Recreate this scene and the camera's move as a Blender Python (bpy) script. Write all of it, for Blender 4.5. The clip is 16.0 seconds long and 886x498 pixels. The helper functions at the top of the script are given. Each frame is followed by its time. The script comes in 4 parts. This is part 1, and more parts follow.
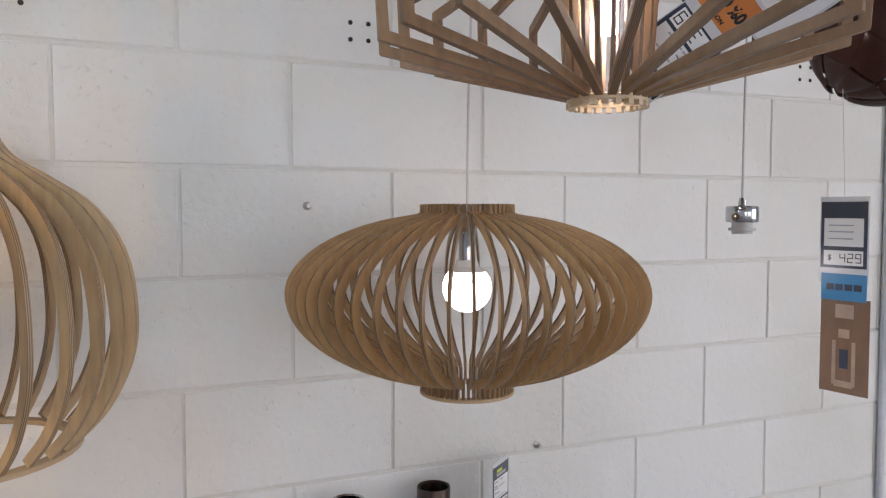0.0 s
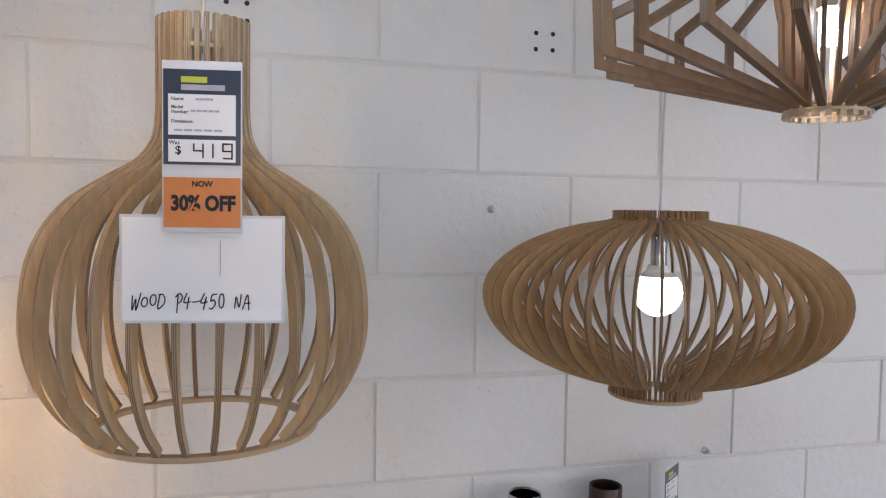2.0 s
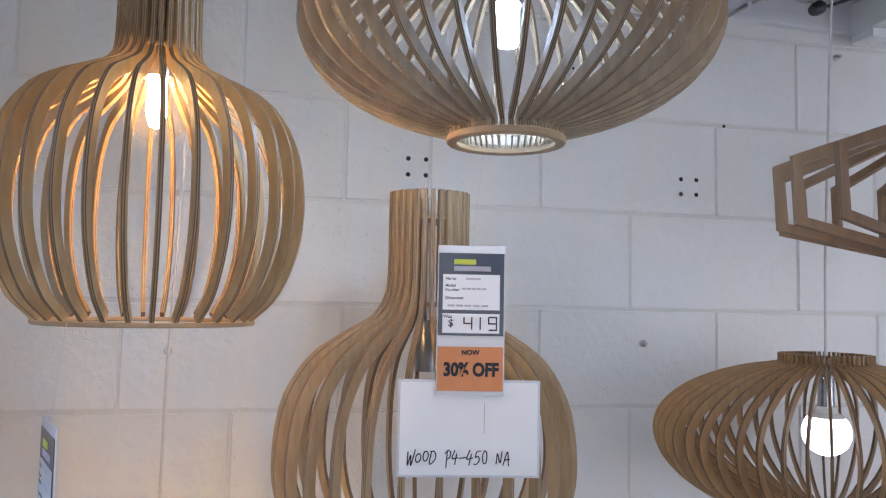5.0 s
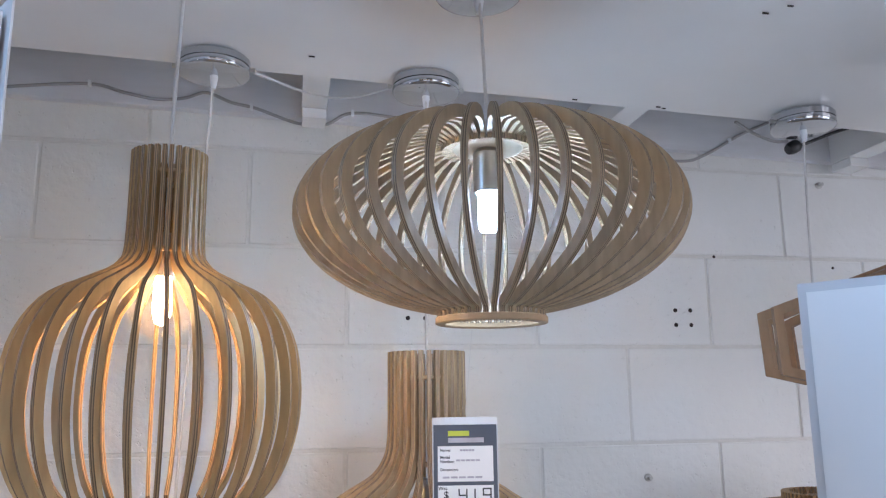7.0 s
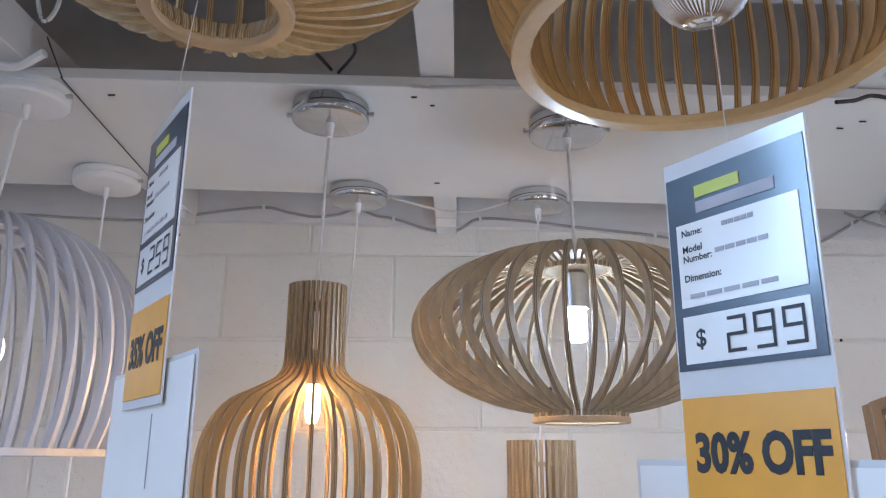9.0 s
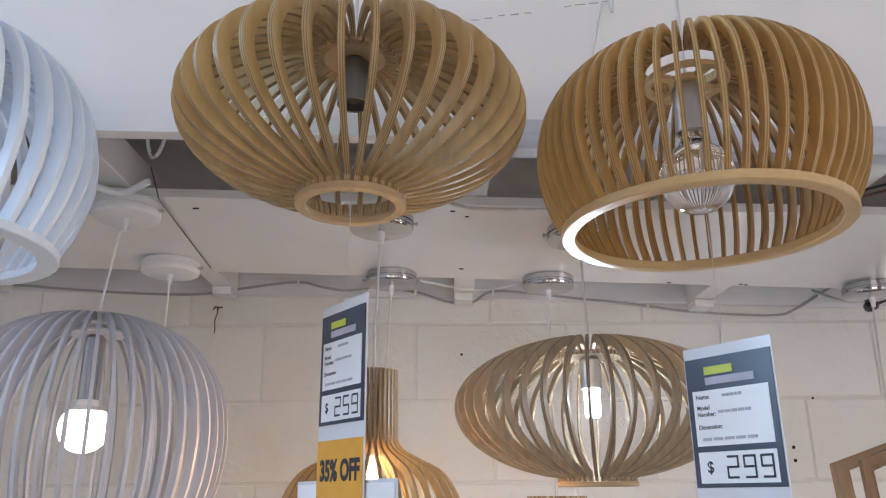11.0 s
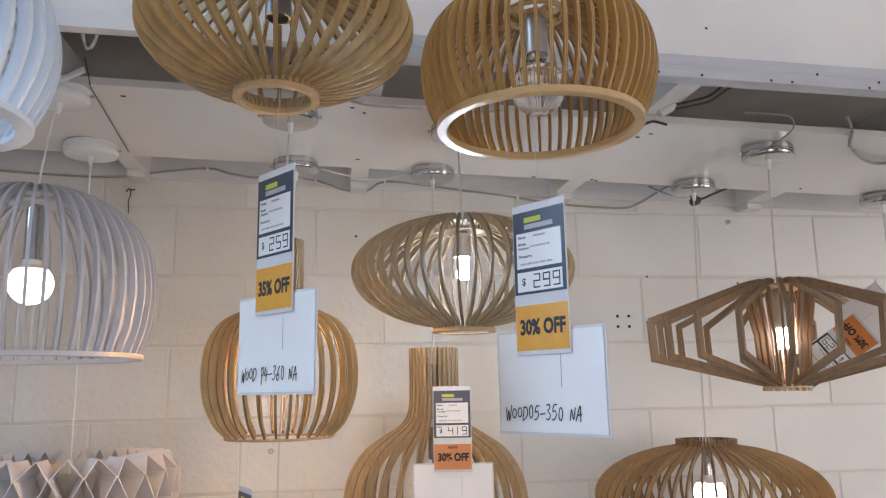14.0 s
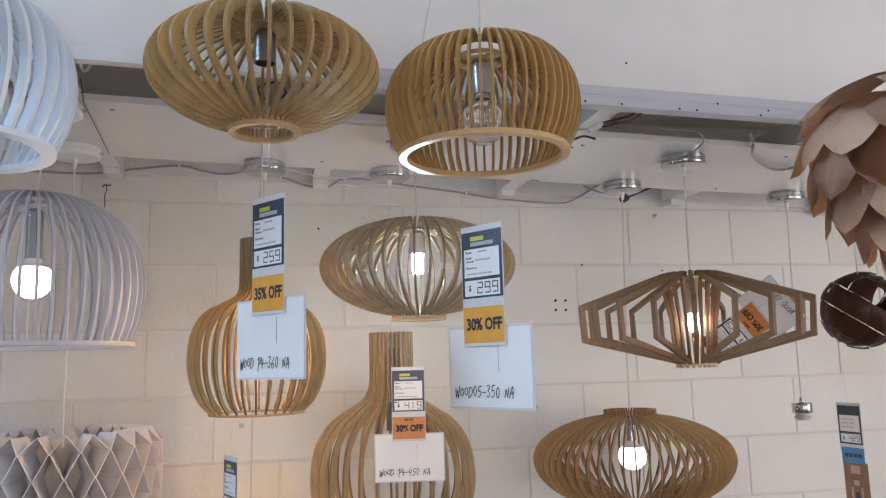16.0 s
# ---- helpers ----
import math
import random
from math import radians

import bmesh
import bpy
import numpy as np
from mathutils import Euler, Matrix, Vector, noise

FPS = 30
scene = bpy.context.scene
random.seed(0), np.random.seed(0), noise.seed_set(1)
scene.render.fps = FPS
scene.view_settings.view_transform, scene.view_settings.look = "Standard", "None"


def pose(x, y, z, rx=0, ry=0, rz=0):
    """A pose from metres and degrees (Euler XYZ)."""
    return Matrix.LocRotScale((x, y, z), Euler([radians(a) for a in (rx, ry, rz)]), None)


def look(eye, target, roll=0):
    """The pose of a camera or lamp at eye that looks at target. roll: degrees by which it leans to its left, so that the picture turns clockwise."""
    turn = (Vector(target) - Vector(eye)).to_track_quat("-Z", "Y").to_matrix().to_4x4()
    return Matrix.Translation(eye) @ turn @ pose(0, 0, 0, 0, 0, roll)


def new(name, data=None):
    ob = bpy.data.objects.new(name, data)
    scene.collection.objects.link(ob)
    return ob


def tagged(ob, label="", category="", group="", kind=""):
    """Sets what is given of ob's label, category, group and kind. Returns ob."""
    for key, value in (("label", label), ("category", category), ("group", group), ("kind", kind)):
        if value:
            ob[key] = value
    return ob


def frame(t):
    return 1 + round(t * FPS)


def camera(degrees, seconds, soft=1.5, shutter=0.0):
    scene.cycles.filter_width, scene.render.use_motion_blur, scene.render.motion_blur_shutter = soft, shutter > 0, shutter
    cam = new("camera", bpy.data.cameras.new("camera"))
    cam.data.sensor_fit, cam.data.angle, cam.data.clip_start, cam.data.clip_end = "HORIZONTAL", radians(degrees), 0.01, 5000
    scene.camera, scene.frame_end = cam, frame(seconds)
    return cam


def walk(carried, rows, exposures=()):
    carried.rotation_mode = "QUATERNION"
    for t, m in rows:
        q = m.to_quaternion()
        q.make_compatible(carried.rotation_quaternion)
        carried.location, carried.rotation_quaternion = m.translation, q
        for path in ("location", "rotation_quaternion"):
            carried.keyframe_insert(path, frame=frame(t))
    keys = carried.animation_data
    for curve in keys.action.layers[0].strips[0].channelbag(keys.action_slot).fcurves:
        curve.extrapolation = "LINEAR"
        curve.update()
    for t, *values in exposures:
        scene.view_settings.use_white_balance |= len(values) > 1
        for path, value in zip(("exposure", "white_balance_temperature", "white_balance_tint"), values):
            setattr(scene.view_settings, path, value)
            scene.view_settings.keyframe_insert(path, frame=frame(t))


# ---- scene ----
cam = camera(59.8, 16.0, 1.2)
EXPOSURES = [(0, -0.55, 6250, 15), (3.5, -0.78, 5850, 17), (6, -0.66, 5600, 16), (9.5, -0.47, 6250, 18), (12, -0.50, 6900, 19), (16, -0.61, 6750, 17)]
PATH = [
    (0, (-0.005, 0.004, 1.727), (0.789, 1.836, 1.626), -0.0),
    (0.5, (-0.015, 0.009, 1.722), (0.734, 1.86, 1.609), 0.2),
    (1, (-0.048, 0.008, 1.727), (0.637, 1.884, 1.607), 0.4),
    (1.5, (-0.099, 0.006, 1.729), (0.507, 1.908, 1.613), 0.6),
    (2, (-0.155, -0.002, 1.733), (0.373, 1.925, 1.63), 0.9),
    (2.5, (-0.221, -0.013, 1.742), (0.237, 1.932, 1.66), 1.1),
    (3, (-0.281, -0.025, 1.75), (0.124, 1.933, 1.692), 1.3),
    (3.5, (-0.345, -0.027, 1.762), (0.033, 1.937, 1.743), 1.4),
    (3.7, (-0.361, -0.028, 1.765), (0.014, 1.936, 1.759), 1.5),
    (5.8, (-0.413, -0.074, 1.857), (0.028, 1.862, 2.098), 0.3),
    (6, (-0.412, -0.079, 1.866), (0.029, 1.854, 2.131), 0.0),
    (6.5, (-0.41, -0.086, 1.885), (0.016, 1.842, 2.203), -0.3),
    (7, (-0.396, -0.113, 1.909), (-0.019, 1.816, 2.282), -0.7),
    (7.5, (-0.368, -0.144, 1.928), (-0.071, 1.789, 2.348), -0.8),
    (8, (-0.357, -0.193, 1.939), (-0.169, 1.743, 2.403), -0.5),
    (8.5, (-0.344, -0.255, 1.942), (-0.282, 1.681, 2.439), -0.0),
    (9, (-0.331, -0.312, 1.941), (-0.378, 1.616, 2.47), 0.3),
    (9.5, (-0.337, -0.36, 1.947), (-0.452, 1.558, 2.503), 0.4),
    (9.7, (-0.347, -0.383, 1.954), (-0.472, 1.531, 2.52), 0.4),
    (11.8, (-0.44, -0.635, 1.982), (-0.33, 1.266, 2.595), -0.8),
    (12, (-0.427, -0.648, 1.975), (-0.3, 1.256, 2.574), -0.7),
    (12.5, (-0.379, -0.682, 1.946), (-0.219, 1.236, 2.49), -0.6),
    (13, (-0.355, -0.735, 1.913), (-0.168, 1.199, 2.39), -0.5),
    (13.5, (-0.363, -0.774, 1.888), (-0.138, 1.171, 2.297), -0.7),
    (14, (-0.438, -0.814, 1.877), (-0.155, 1.133, 2.234), -1.1),
    (14.5, (-0.496, -0.865, 1.875), (-0.153, 1.079, 2.197), -1.5),
    (15, (-0.534, -0.928, 1.882), (-0.142, 1.01, 2.181), -1.6),
    (15.5, (-0.53, -0.981, 1.887), (-0.113, 0.954, 2.175), -1.7),
    (16, (-0.489, -1.041, 1.894), (-0.077, 0.895, 2.181), -1.6),
]
walk(cam, [(t, look(eye, target, roll)) for t, eye, target, roll in PATH], EXPOSURES)

# ---- world, sun, large lights ----
world = bpy.data.worlds.new("world")
scene.world = world
world.use_nodes = True
wn, wl = world.node_tree.nodes, world.node_tree.links
sky = wn.new("ShaderNodeTexSky")
sky.sky_type, sky.sun_disc = "NISHITA", False
sky.sun_elevation, sky.sun_rotation = radians(42), radians(200)
wl.new(sky.outputs[0], wn["Background"].inputs[0])
wn["Background"].inputs[1].default_value = 0.12
sun = new("sun", bpy.data.lights.new("sun", "SUN"))
sun.data.energy, sun.data.angle, sun.data.color = 3.0, radians(0.5), (1, 0.95, 0.88)
sun.matrix_world = look((0, -8, 8), (-2, 0, 0))


def area_light(name, place, target, w, h, power, colour):
    lamp = new(name, bpy.data.lights.new(name, "AREA"))
    lamp.data.shape, lamp.data.size, lamp.data.size_y = "RECTANGLE", w, h
    lamp.data.energy, lamp.data.color = power, colour
    lamp.matrix_world = look(place, target)
    return lamp


area_light("shopfront_daylight", (0.4, -4.95, 1.5), (0.4, 0, 1.5), 5.0, 2.1, 78, (1.0, 0.935, 0.87))
area_light("high_window_daylight", (-3.97, -0.25, 3.32), (-0.8, 0.2, 2.4), 1.05, 1.0, 110, (0.42, 0.70, 1.0))
# Added fill: no window is known here; it brightens the right of the wall.
area_light("east_fill", (2.95, -0.9, 1.65), (1.0, 1.4, 1.9), 1.7, 1.7, 35, (1.0, 0.96, 0.91))

# ---- materials ----


def rough_material(name):
    m = bpy.data.materials.new(name)
    m.use_nodes = True
    return m, m.node_tree.nodes, m.node_tree.links, m.node_tree.nodes["Principled BSDF"]


def surface(name, colour, rough=0.6, metal=0.0, vary=0.12, grain=(60, 60, 60), bump=0.0, bump_scale=80.0, spec=0.5, random_tint=0.0, coat=0.0):
    """Base colour with two scales of variation, fine relief and a per-piece tint."""
    m, n, l, b = rough_material(name)
    tc = n.new("ShaderNodeTexCoord")
    mp = n.new("ShaderNodeMapping")
    mp.inputs["Scale"].default_value = grain
    l.new(tc.outputs["Object"], mp.inputs[0])
    big, small = n.new("ShaderNodeTexNoise"), n.new("ShaderNodeTexNoise")
    big.inputs["Scale"].default_value, small.inputs["Scale"].default_value = 3.0, 1.0
    big.inputs["Detail"].default_value, small.inputs["Detail"].default_value = 4, 5
    l.new(tc.outputs["Object"], big.inputs[0])
    l.new(mp.outputs[0], small.inputs[0])
    add = n.new("ShaderNodeMath")
    add.operation = "ADD"
    l.new(big.outputs[0], add.inputs[0])
    l.new(small.outputs[0], add.inputs[1])
    value = add.outputs[0]
    if random_tint:
        info, mul, plus = n.new("ShaderNodeObjectInfo"), n.new("ShaderNodeMath"), n.new("ShaderNodeMath")
        mul.operation, plus.operation = "MULTIPLY", "ADD"
        mul.inputs[1].default_value = random_tint
        l.new(info.outputs["Random"], mul.inputs[0])
        l.new(mul.outputs[0], plus.inputs[0])
        l.new(value, plus.inputs[1])
        value = plus.outputs[0]
    ramp = n.new("ShaderNodeMapRange")
    ramp.inputs["From Min"].default_value, ramp.inputs["From Max"].default_value = 0.6, 1.4 + random_tint
    ramp.inputs["To Min"].default_value, ramp.inputs["To Max"].default_value = 1 - vary, 1 + vary
    l.new(value, ramp.inputs["Value"])
    col = n.new("ShaderNodeVectorMath")
    col.operation = "SCALE"
    col.inputs[0].default_value = colour
    l.new(ramp.outputs[0], col.inputs["Scale"])
    l.new(col.outputs[0], b.inputs["Base Color"])
    b.inputs["Roughness"].default_value, b.inputs["Metallic"].default_value = rough, metal
    b.inputs["Specular IOR Level"].default_value = spec
    b.inputs["Coat Weight"].default_value, b.inputs["Coat Roughness"].default_value = coat, 0.12
    if bump:
        tex, bp = n.new("ShaderNodeTexNoise"), n.new("ShaderNodeBump")
        tex.inputs["Scale"].default_value, tex.inputs["Detail"].default_value = bump_scale, 6
        l.new(tc.outputs["Object"], tex.inputs[0])
        l.new(tex.outputs[0], bp.inputs["Height"])
        bp.inputs["Strength"].default_value, bp.inputs["Distance"].default_value = bump, 0.003
        l.new(bp.outputs[0], b.inputs["Normal"])
    return m


def painted_block():
    """Thick white paint over rough block: pits, brushed relief, faint yellowing in broad patches."""
    m, n, l, b = rough_material("painted_block")
    geo, info = n.new("ShaderNodeNewGeometry"), n.new("ShaderNodeObjectInfo")
    broad, fine, pit = (n.new("ShaderNodeTexNoise") for _ in range(3))
    for tex, scale, detail in ((broad, 1.6, 4), (fine, 55, 8), (pit, 130, 2)):
        tex.inputs["Scale"].default_value, tex.inputs["Detail"].default_value = scale, detail
        l.new(geo.outputs["Position"], tex.inputs[0])
    ramp = n.new("ShaderNodeValToRGB")
    ramp.color_ramp.elements[0].position, ramp.color_ramp.elements[0].color = 0.32, (0.665, 0.645, 0.595, 1)
    ramp.color_ramp.elements[1].position, ramp.color_ramp.elements[1].color = 0.68, (0.79, 0.79, 0.775, 1)
    mixed = n.new("ShaderNodeMath")
    mixed.operation = "MULTIPLY_ADD"
    mixed.inputs[1].default_value = 0.16
    l.new(info.outputs["Random"], mixed.inputs[0])
    l.new(broad.outputs[0], mixed.inputs[2])
    l.new(mixed.outputs[0], ramp.inputs[0])
    l.new(ramp.outputs[0], b.inputs["Base Color"])
    b.inputs["Roughness"].default_value = 0.5
    holes = n.new("ShaderNodeMapRange")
    holes.inputs["From Min"].default_value, holes.inputs["From Max"].default_value = 0.66, 0.74
    holes.inputs["To Min"].default_value, holes.inputs["To Max"].default_value = 0.0, -0.5
    l.new(pit.outputs[0], holes.inputs[0])
    total = n.new("ShaderNodeMath")
    l.new(holes.outputs[0], total.inputs[0])
    l.new(fine.outputs[0], total.inputs[1])
    bp = n.new("ShaderNodeBump")
    bp.inputs["Strength"].default_value, bp.inputs["Distance"].default_value = 0.65, 0.0045
    l.new(total.outputs[0], bp.inputs["Height"])
    l.new(bp.outputs[0], b.inputs["Normal"])
    return m


def plywood(name, face, edge, dark):
    """Face veneer with grain along the piece; stripes of the plies where the thickness shows."""
    m, n, l, b = rough_material(name)
    tc = n.new("ShaderNodeTexCoord")
    mp = n.new("ShaderNodeMapping")
    mp.inputs["Scale"].default_value = (90, 90, 14)
    l.new(tc.outputs["Object"], mp.inputs[0])
    noise_a = n.new("ShaderNodeTexNoise")
    noise_a.inputs["Scale"].default_value, noise_a.inputs["Detail"].default_value = 1.0, 6
    l.new(mp.outputs[0], noise_a.inputs[0])
    info = n.new("ShaderNodeObjectInfo")
    tint = n.new("ShaderNodeMapRange")
    tint.inputs["To Min"].default_value, tint.inputs["To Max"].default_value = -0.18, 0.18
    l.new(info.outputs["Random"], tint.inputs[0])
    plus = n.new("ShaderNodeMath")
    l.new(noise_a.outputs[0], plus.inputs[0])
    l.new(tint.outputs[0], plus.inputs[1])
    ramp = n.new("ShaderNodeValToRGB")
    ramp.color_ramp.elements[0].position, ramp.color_ramp.elements[0].color = 0.25, (*[c * 0.78 for c in face], 1)
    ramp.color_ramp.elements[1].position, ramp.color_ramp.elements[1].color = 0.75, (*[c * 1.12 for c in face], 1)
    l.new(plus.outputs[0], ramp.inputs[0])
    sep = n.new("ShaderNodeSeparateXYZ")
    l.new(tc.outputs["Object"], sep.inputs[0])
    wave = n.new("ShaderNodeMath")
    wave.operation = "SINE"
    mul = n.new("ShaderNodeMath")
    mul.operation = "MULTIPLY"
    mul.inputs[1].default_value = 2 * math.pi / 0.0022
    l.new(sep.outputs[1], mul.inputs[0])
    l.new(mul.outputs[0], wave.inputs[0])
    ply = n.new("ShaderNodeMapRange")
    ply.inputs["From Min"].default_value = -0.4
    ply.inputs["From Max"].default_value = 0.4
    l.new(wave.outputs[0], ply.inputs[0])
    edges = n.new("ShaderNodeMix")
    edges.data_type = "RGBA"
    edges.inputs[6].default_value, edges.inputs[7].default_value = (*dark, 1), (*edge, 1)
    l.new(ply.outputs[0], edges.inputs[0])
    nsep, nabs = n.new("ShaderNodeSeparateXYZ"), n.new("ShaderNodeMath")
    nabs.operation = "ABSOLUTE"
    l.new(tc.outputs["Normal"], nsep.inputs[0])
    l.new(nsep.outputs[1], nabs.inputs[0])
    step = n.new("ShaderNodeMath")
    step.operation = "GREATER_THAN"
    step.inputs[1].default_value = 0.6
    l.new(nabs.outputs[0], step.inputs[0])
    mix = n.new("ShaderNodeMix")
    mix.data_type = "RGBA"
    l.new(step.outputs[0], mix.inputs[0])
    l.new(edges.outputs[2], mix.inputs[6])
    l.new(ramp.outputs[0], mix.inputs[7])
    l.new(mix.outputs[2], b.inputs["Base Color"])
    b.inputs["Roughness"].default_value = 0.48
    bp = n.new("ShaderNodeBump")
    bp.inputs["Strength"].default_value, bp.inputs["Distance"].default_value = 0.15, 0.001
    l.new(noise_a.outputs[0], bp.inputs["Height"])
    l.new(bp.outputs[0], b.inputs["Normal"])
    return m


def glow(name, colour, strength):
    m, n, l, b = rough_material(name)
    b.inputs["Base Color"].default_value = (0.9, 0.9, 0.88, 1)
    b.inputs["Emission Color"].default_value, b.inputs["Emission Strength"].default_value = (*colour, 1), strength
    return m


def glass(name, rough=0.02, colour=(1, 1, 1)):
    m, n, l, b = rough_material(name)
    b.inputs["Transmission Weight"].default_value, b.inputs["Roughness"].default_value = 1.0, rough
    b.inputs["Base Color"].default_value, b.inputs["IOR"].default_value = (*colour, 1), 1.45
    return m


def hazy_glass(name, colour, haze):
    """Thin glass with a milky coat that lets most light straight through."""
    m, n, l, b = rough_material(name)
    b.inputs["Base Color"].default_value, b.inputs["Roughness"].default_value = (0, 0, 0, 1), 0.1
    clear, milky = n.new("ShaderNodeBsdfTransparent"), n.new("ShaderNodeBsdfTranslucent")
    milky.inputs[0].default_value = (*colour, 1)
    inner, outer = n.new("ShaderNodeMixShader"), n.new("ShaderNodeMixShader")
    inner.inputs[0].default_value, outer.inputs[0].default_value = haze, 0.05
    l.new(clear.outputs[0], inner.inputs[1])
    l.new(milky.outputs[0], inner.inputs[2])
    l.new(inner.outputs[0], outer.inputs[1])
    l.new(b.outputs[0], outer.inputs[2])
    l.new(outer.outputs[0], n["Material Output"].inputs[0])
    return m


OAK = plywood("oak_plywood", (0.55, 0.395, 0.225), (0.38, 0.265, 0.15), (0.16, 0.10, 0.055))
OLIVE = plywood("olive_plywood", (0.48, 0.30, 0.135), (0.275, 0.165, 0.075), (0.09, 0.053, 0.026))
BURNT = plywood("laser_cut_plywood", (0.52, 0.37, 0.185), (0.36, 0.24, 0.125), (0.13, 0.08, 0.04))
PALE_PLY = plywood("pale_plywood", (0.47, 0.36, 0.235), (0.36, 0.275, 0.18), (0.12, 0.085, 0.05))
WHEAT = plywood("wheat_plywood", (0.55, 0.385, 0.18), (0.46, 0.325, 0.16), (0.24, 0.155, 0.07))
HONEY = plywood("honey_plywood", (0.57, 0.36, 0.135), (0.50, 0.315, 0.125), (0.27, 0.155, 0.055))
WALNUT = plywood("brown_beech", (0.31, 0.188, 0.10), (0.25, 0.15, 0.082), (0.11, 0.064, 0.035))
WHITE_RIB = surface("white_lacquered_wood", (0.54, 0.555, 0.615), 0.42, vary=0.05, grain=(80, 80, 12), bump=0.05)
# White lacquer with the blue window light painted into its colour.
WHITE_BLUE_LIT = surface("blue_lit_white_lacquer", (0.76, 0.86, 0.97), 0.35, vary=0.04, grain=(80, 80, 12), bump=0.05)
RING = surface("ring_wood", (0.45, 0.315, 0.18), 0.45, vary=0.15, grain=(70, 70, 200), bump=0.1)
PALE_RING = surface("pale_ring_wood", (0.60, 0.47, 0.31), 0.35, vary=0.12, grain=(70, 70, 200), bump=0.1)
HONEY_RING = surface("honey_ring_wood", (0.60, 0.42, 0.21), 0.3, vary=0.12, grain=(70, 70, 200), bump=0.1)
GREY_PLY = surface("grey_ply", (0.36, 0.32, 0.26), 0.6, vary=0.15, grain=(70, 70, 200), bump=0.1)
PAINT = painted_block()
MORTAR = surface("painted_mortar", (0.70, 0.69, 0.655), 0.7, vary=0.06, bump=0.6, bump_scale=120)
BOARD = surface("white_board", (0.78, 0.775, 0.77), 0.17, vary=0.035, grain=(6, 6, 6), bump=0.03, bump_scale=25)
PLASTER = surface("white_plaster", (0.80, 0.80, 0.80), 0.6, vary=0.05, grain=(8, 8, 8), bump=0.08, bump_scale=30)
GREY_TRIM = surface("grey_trim", (0.58, 0.60, 0.65), 0.5, vary=0.1, grain=(9, 60, 60), bump=0.08)
PALE_TRIM = surface("pale_trim", (0.72, 0.72, 0.74), 0.5, vary=0.08, grain=(9, 60, 60), bump=0.08)
# White ceiling in shadow: the shade is put into this darker grey.
SHADED_RECESS = surface("shaded_recess", (0.46, 0.44, 0.42), 0.7, vary=0.15, grain=(10, 10, 10), bump=0.1)
FLOOR = surface("concrete_floor", (0.22, 0.21, 0.20), 0.45, vary=0.2, grain=(9, 9, 9), bump=0.1)
CHROME = surface("polished_chrome", (0.52, 0.53, 0.55), 0.07, 1.0, vary=0.03)
STEEL = surface("brushed_steel", (0.55, 0.54, 0.52), 0.28, 1.0, vary=0.08, grain=(200, 200, 10))
DULL_STEEL = surface("dull_grey_steel", (0.22, 0.215, 0.205), 0.32, 1.0, vary=0.1, grain=(200, 200, 10))
WHITE_METAL = surface("white_enamel", (0.78, 0.80, 0.82), 0.3, vary=0.04)
CORD = surface("clear_flex", (0.62, 0.61, 0.60), 0.35, vary=0.1)
CABLE = surface("grey_cable", (0.36, 0.35, 0.345), 0.5, vary=0.1)
BROWN_FLEX = surface("brown_flex", (0.10, 0.045, 0.03), 0.45, vary=0.2)
BLACK = surface("black_plastic", (0.02, 0.02, 0.022), 0.4, vary=0.2)
HOLE = surface("drill_hole", (0.03, 0.022, 0.018), 0.9, vary=0.3)
GREY_PLASTIC = surface("grey_plastic", (0.50, 0.50, 0.50), 0.4, vary=0.06)
PAPER = surface("white_card", (0.88, 0.88, 0.88), 0.4, vary=0.03, grain=(20, 20, 20), coat=0.9)
NAVY = surface("navy_print", (0.022, 0.035, 0.065), 0.32, vary=0.15, coat=0.6)
SLEEVE = surface("plastic_sleeve", (0.70, 0.71, 0.73), 0.14, vary=0.03)
ORANGE = surface("orange_sticker", (0.78, 0.36, 0.03), 0.35, vary=0.08, coat=0.35)
RED_ORANGE = surface("red_orange_sticker", (0.66, 0.22, 0.045), 0.35, vary=0.08, coat=0.35)
LIME = surface("lime_print", (0.55, 0.60, 0.06), 0.4, vary=0.05)
GREY_INK = surface("grey_ink", (0.42, 0.41, 0.46), 0.5, vary=0.2)
PEN = surface("black_pen", (0.012, 0.012, 0.016), 0.5, vary=0.2)
BLUE = surface("blue_sticker", (0.05, 0.26, 0.50), 0.35, vary=0.08, coat=0.35)
PHOTO = surface("brown_photo_print", (0.25, 0.14, 0.085), 0.3, vary=0.35, grain=(40, 40, 12), coat=0.35)
PHOTO_LIGHT = surface("pale_photo_print", (0.52, 0.36, 0.26), 0.3, vary=0.2)
VENEER = surface("dark_brown_veneer", (0.085, 0.028, 0.017), 0.32, vary=0.3, grain=(90, 90, 20), bump=0.1)
LEAF = surface("tan_veneer", (0.68, 0.46, 0.325), 0.55, vary=0.12, grain=(12, 60, 60), bump=0.1, random_tint=0.5)
BRONZE = surface("dark_bronze", (0.06, 0.04, 0.033), 0.35, 0.6, vary=0.15)
CLEAR = glass("clear_bulb_glass")
THIN_GLASS = hazy_glass("hazy_bulb_glass", (1.0, 0.80, 0.58), 0.009)
RUST = surface("rusty_steel", (0.10, 0.055, 0.035), 0.8, vary=0.3, bump=0.3)
SOFT_GLASS = surface("opal_glass", (0.85, 0.84, 0.82), 0.2, vary=0.02)
GLOBE_GLOW = glow("globe_glow", (1.0, 0.93, 0.87), 12.0)
CORE_GLOW = glow("core_glow", (1.0, 0.95, 0.85), 200.0)
TUBE_GLOW = glow("tube_glow", (0.64, 0.84, 1.0), 540.0)
WARM_GLOW = glow("warm_glow", (1.0, 0.57, 0.20), 600.0)
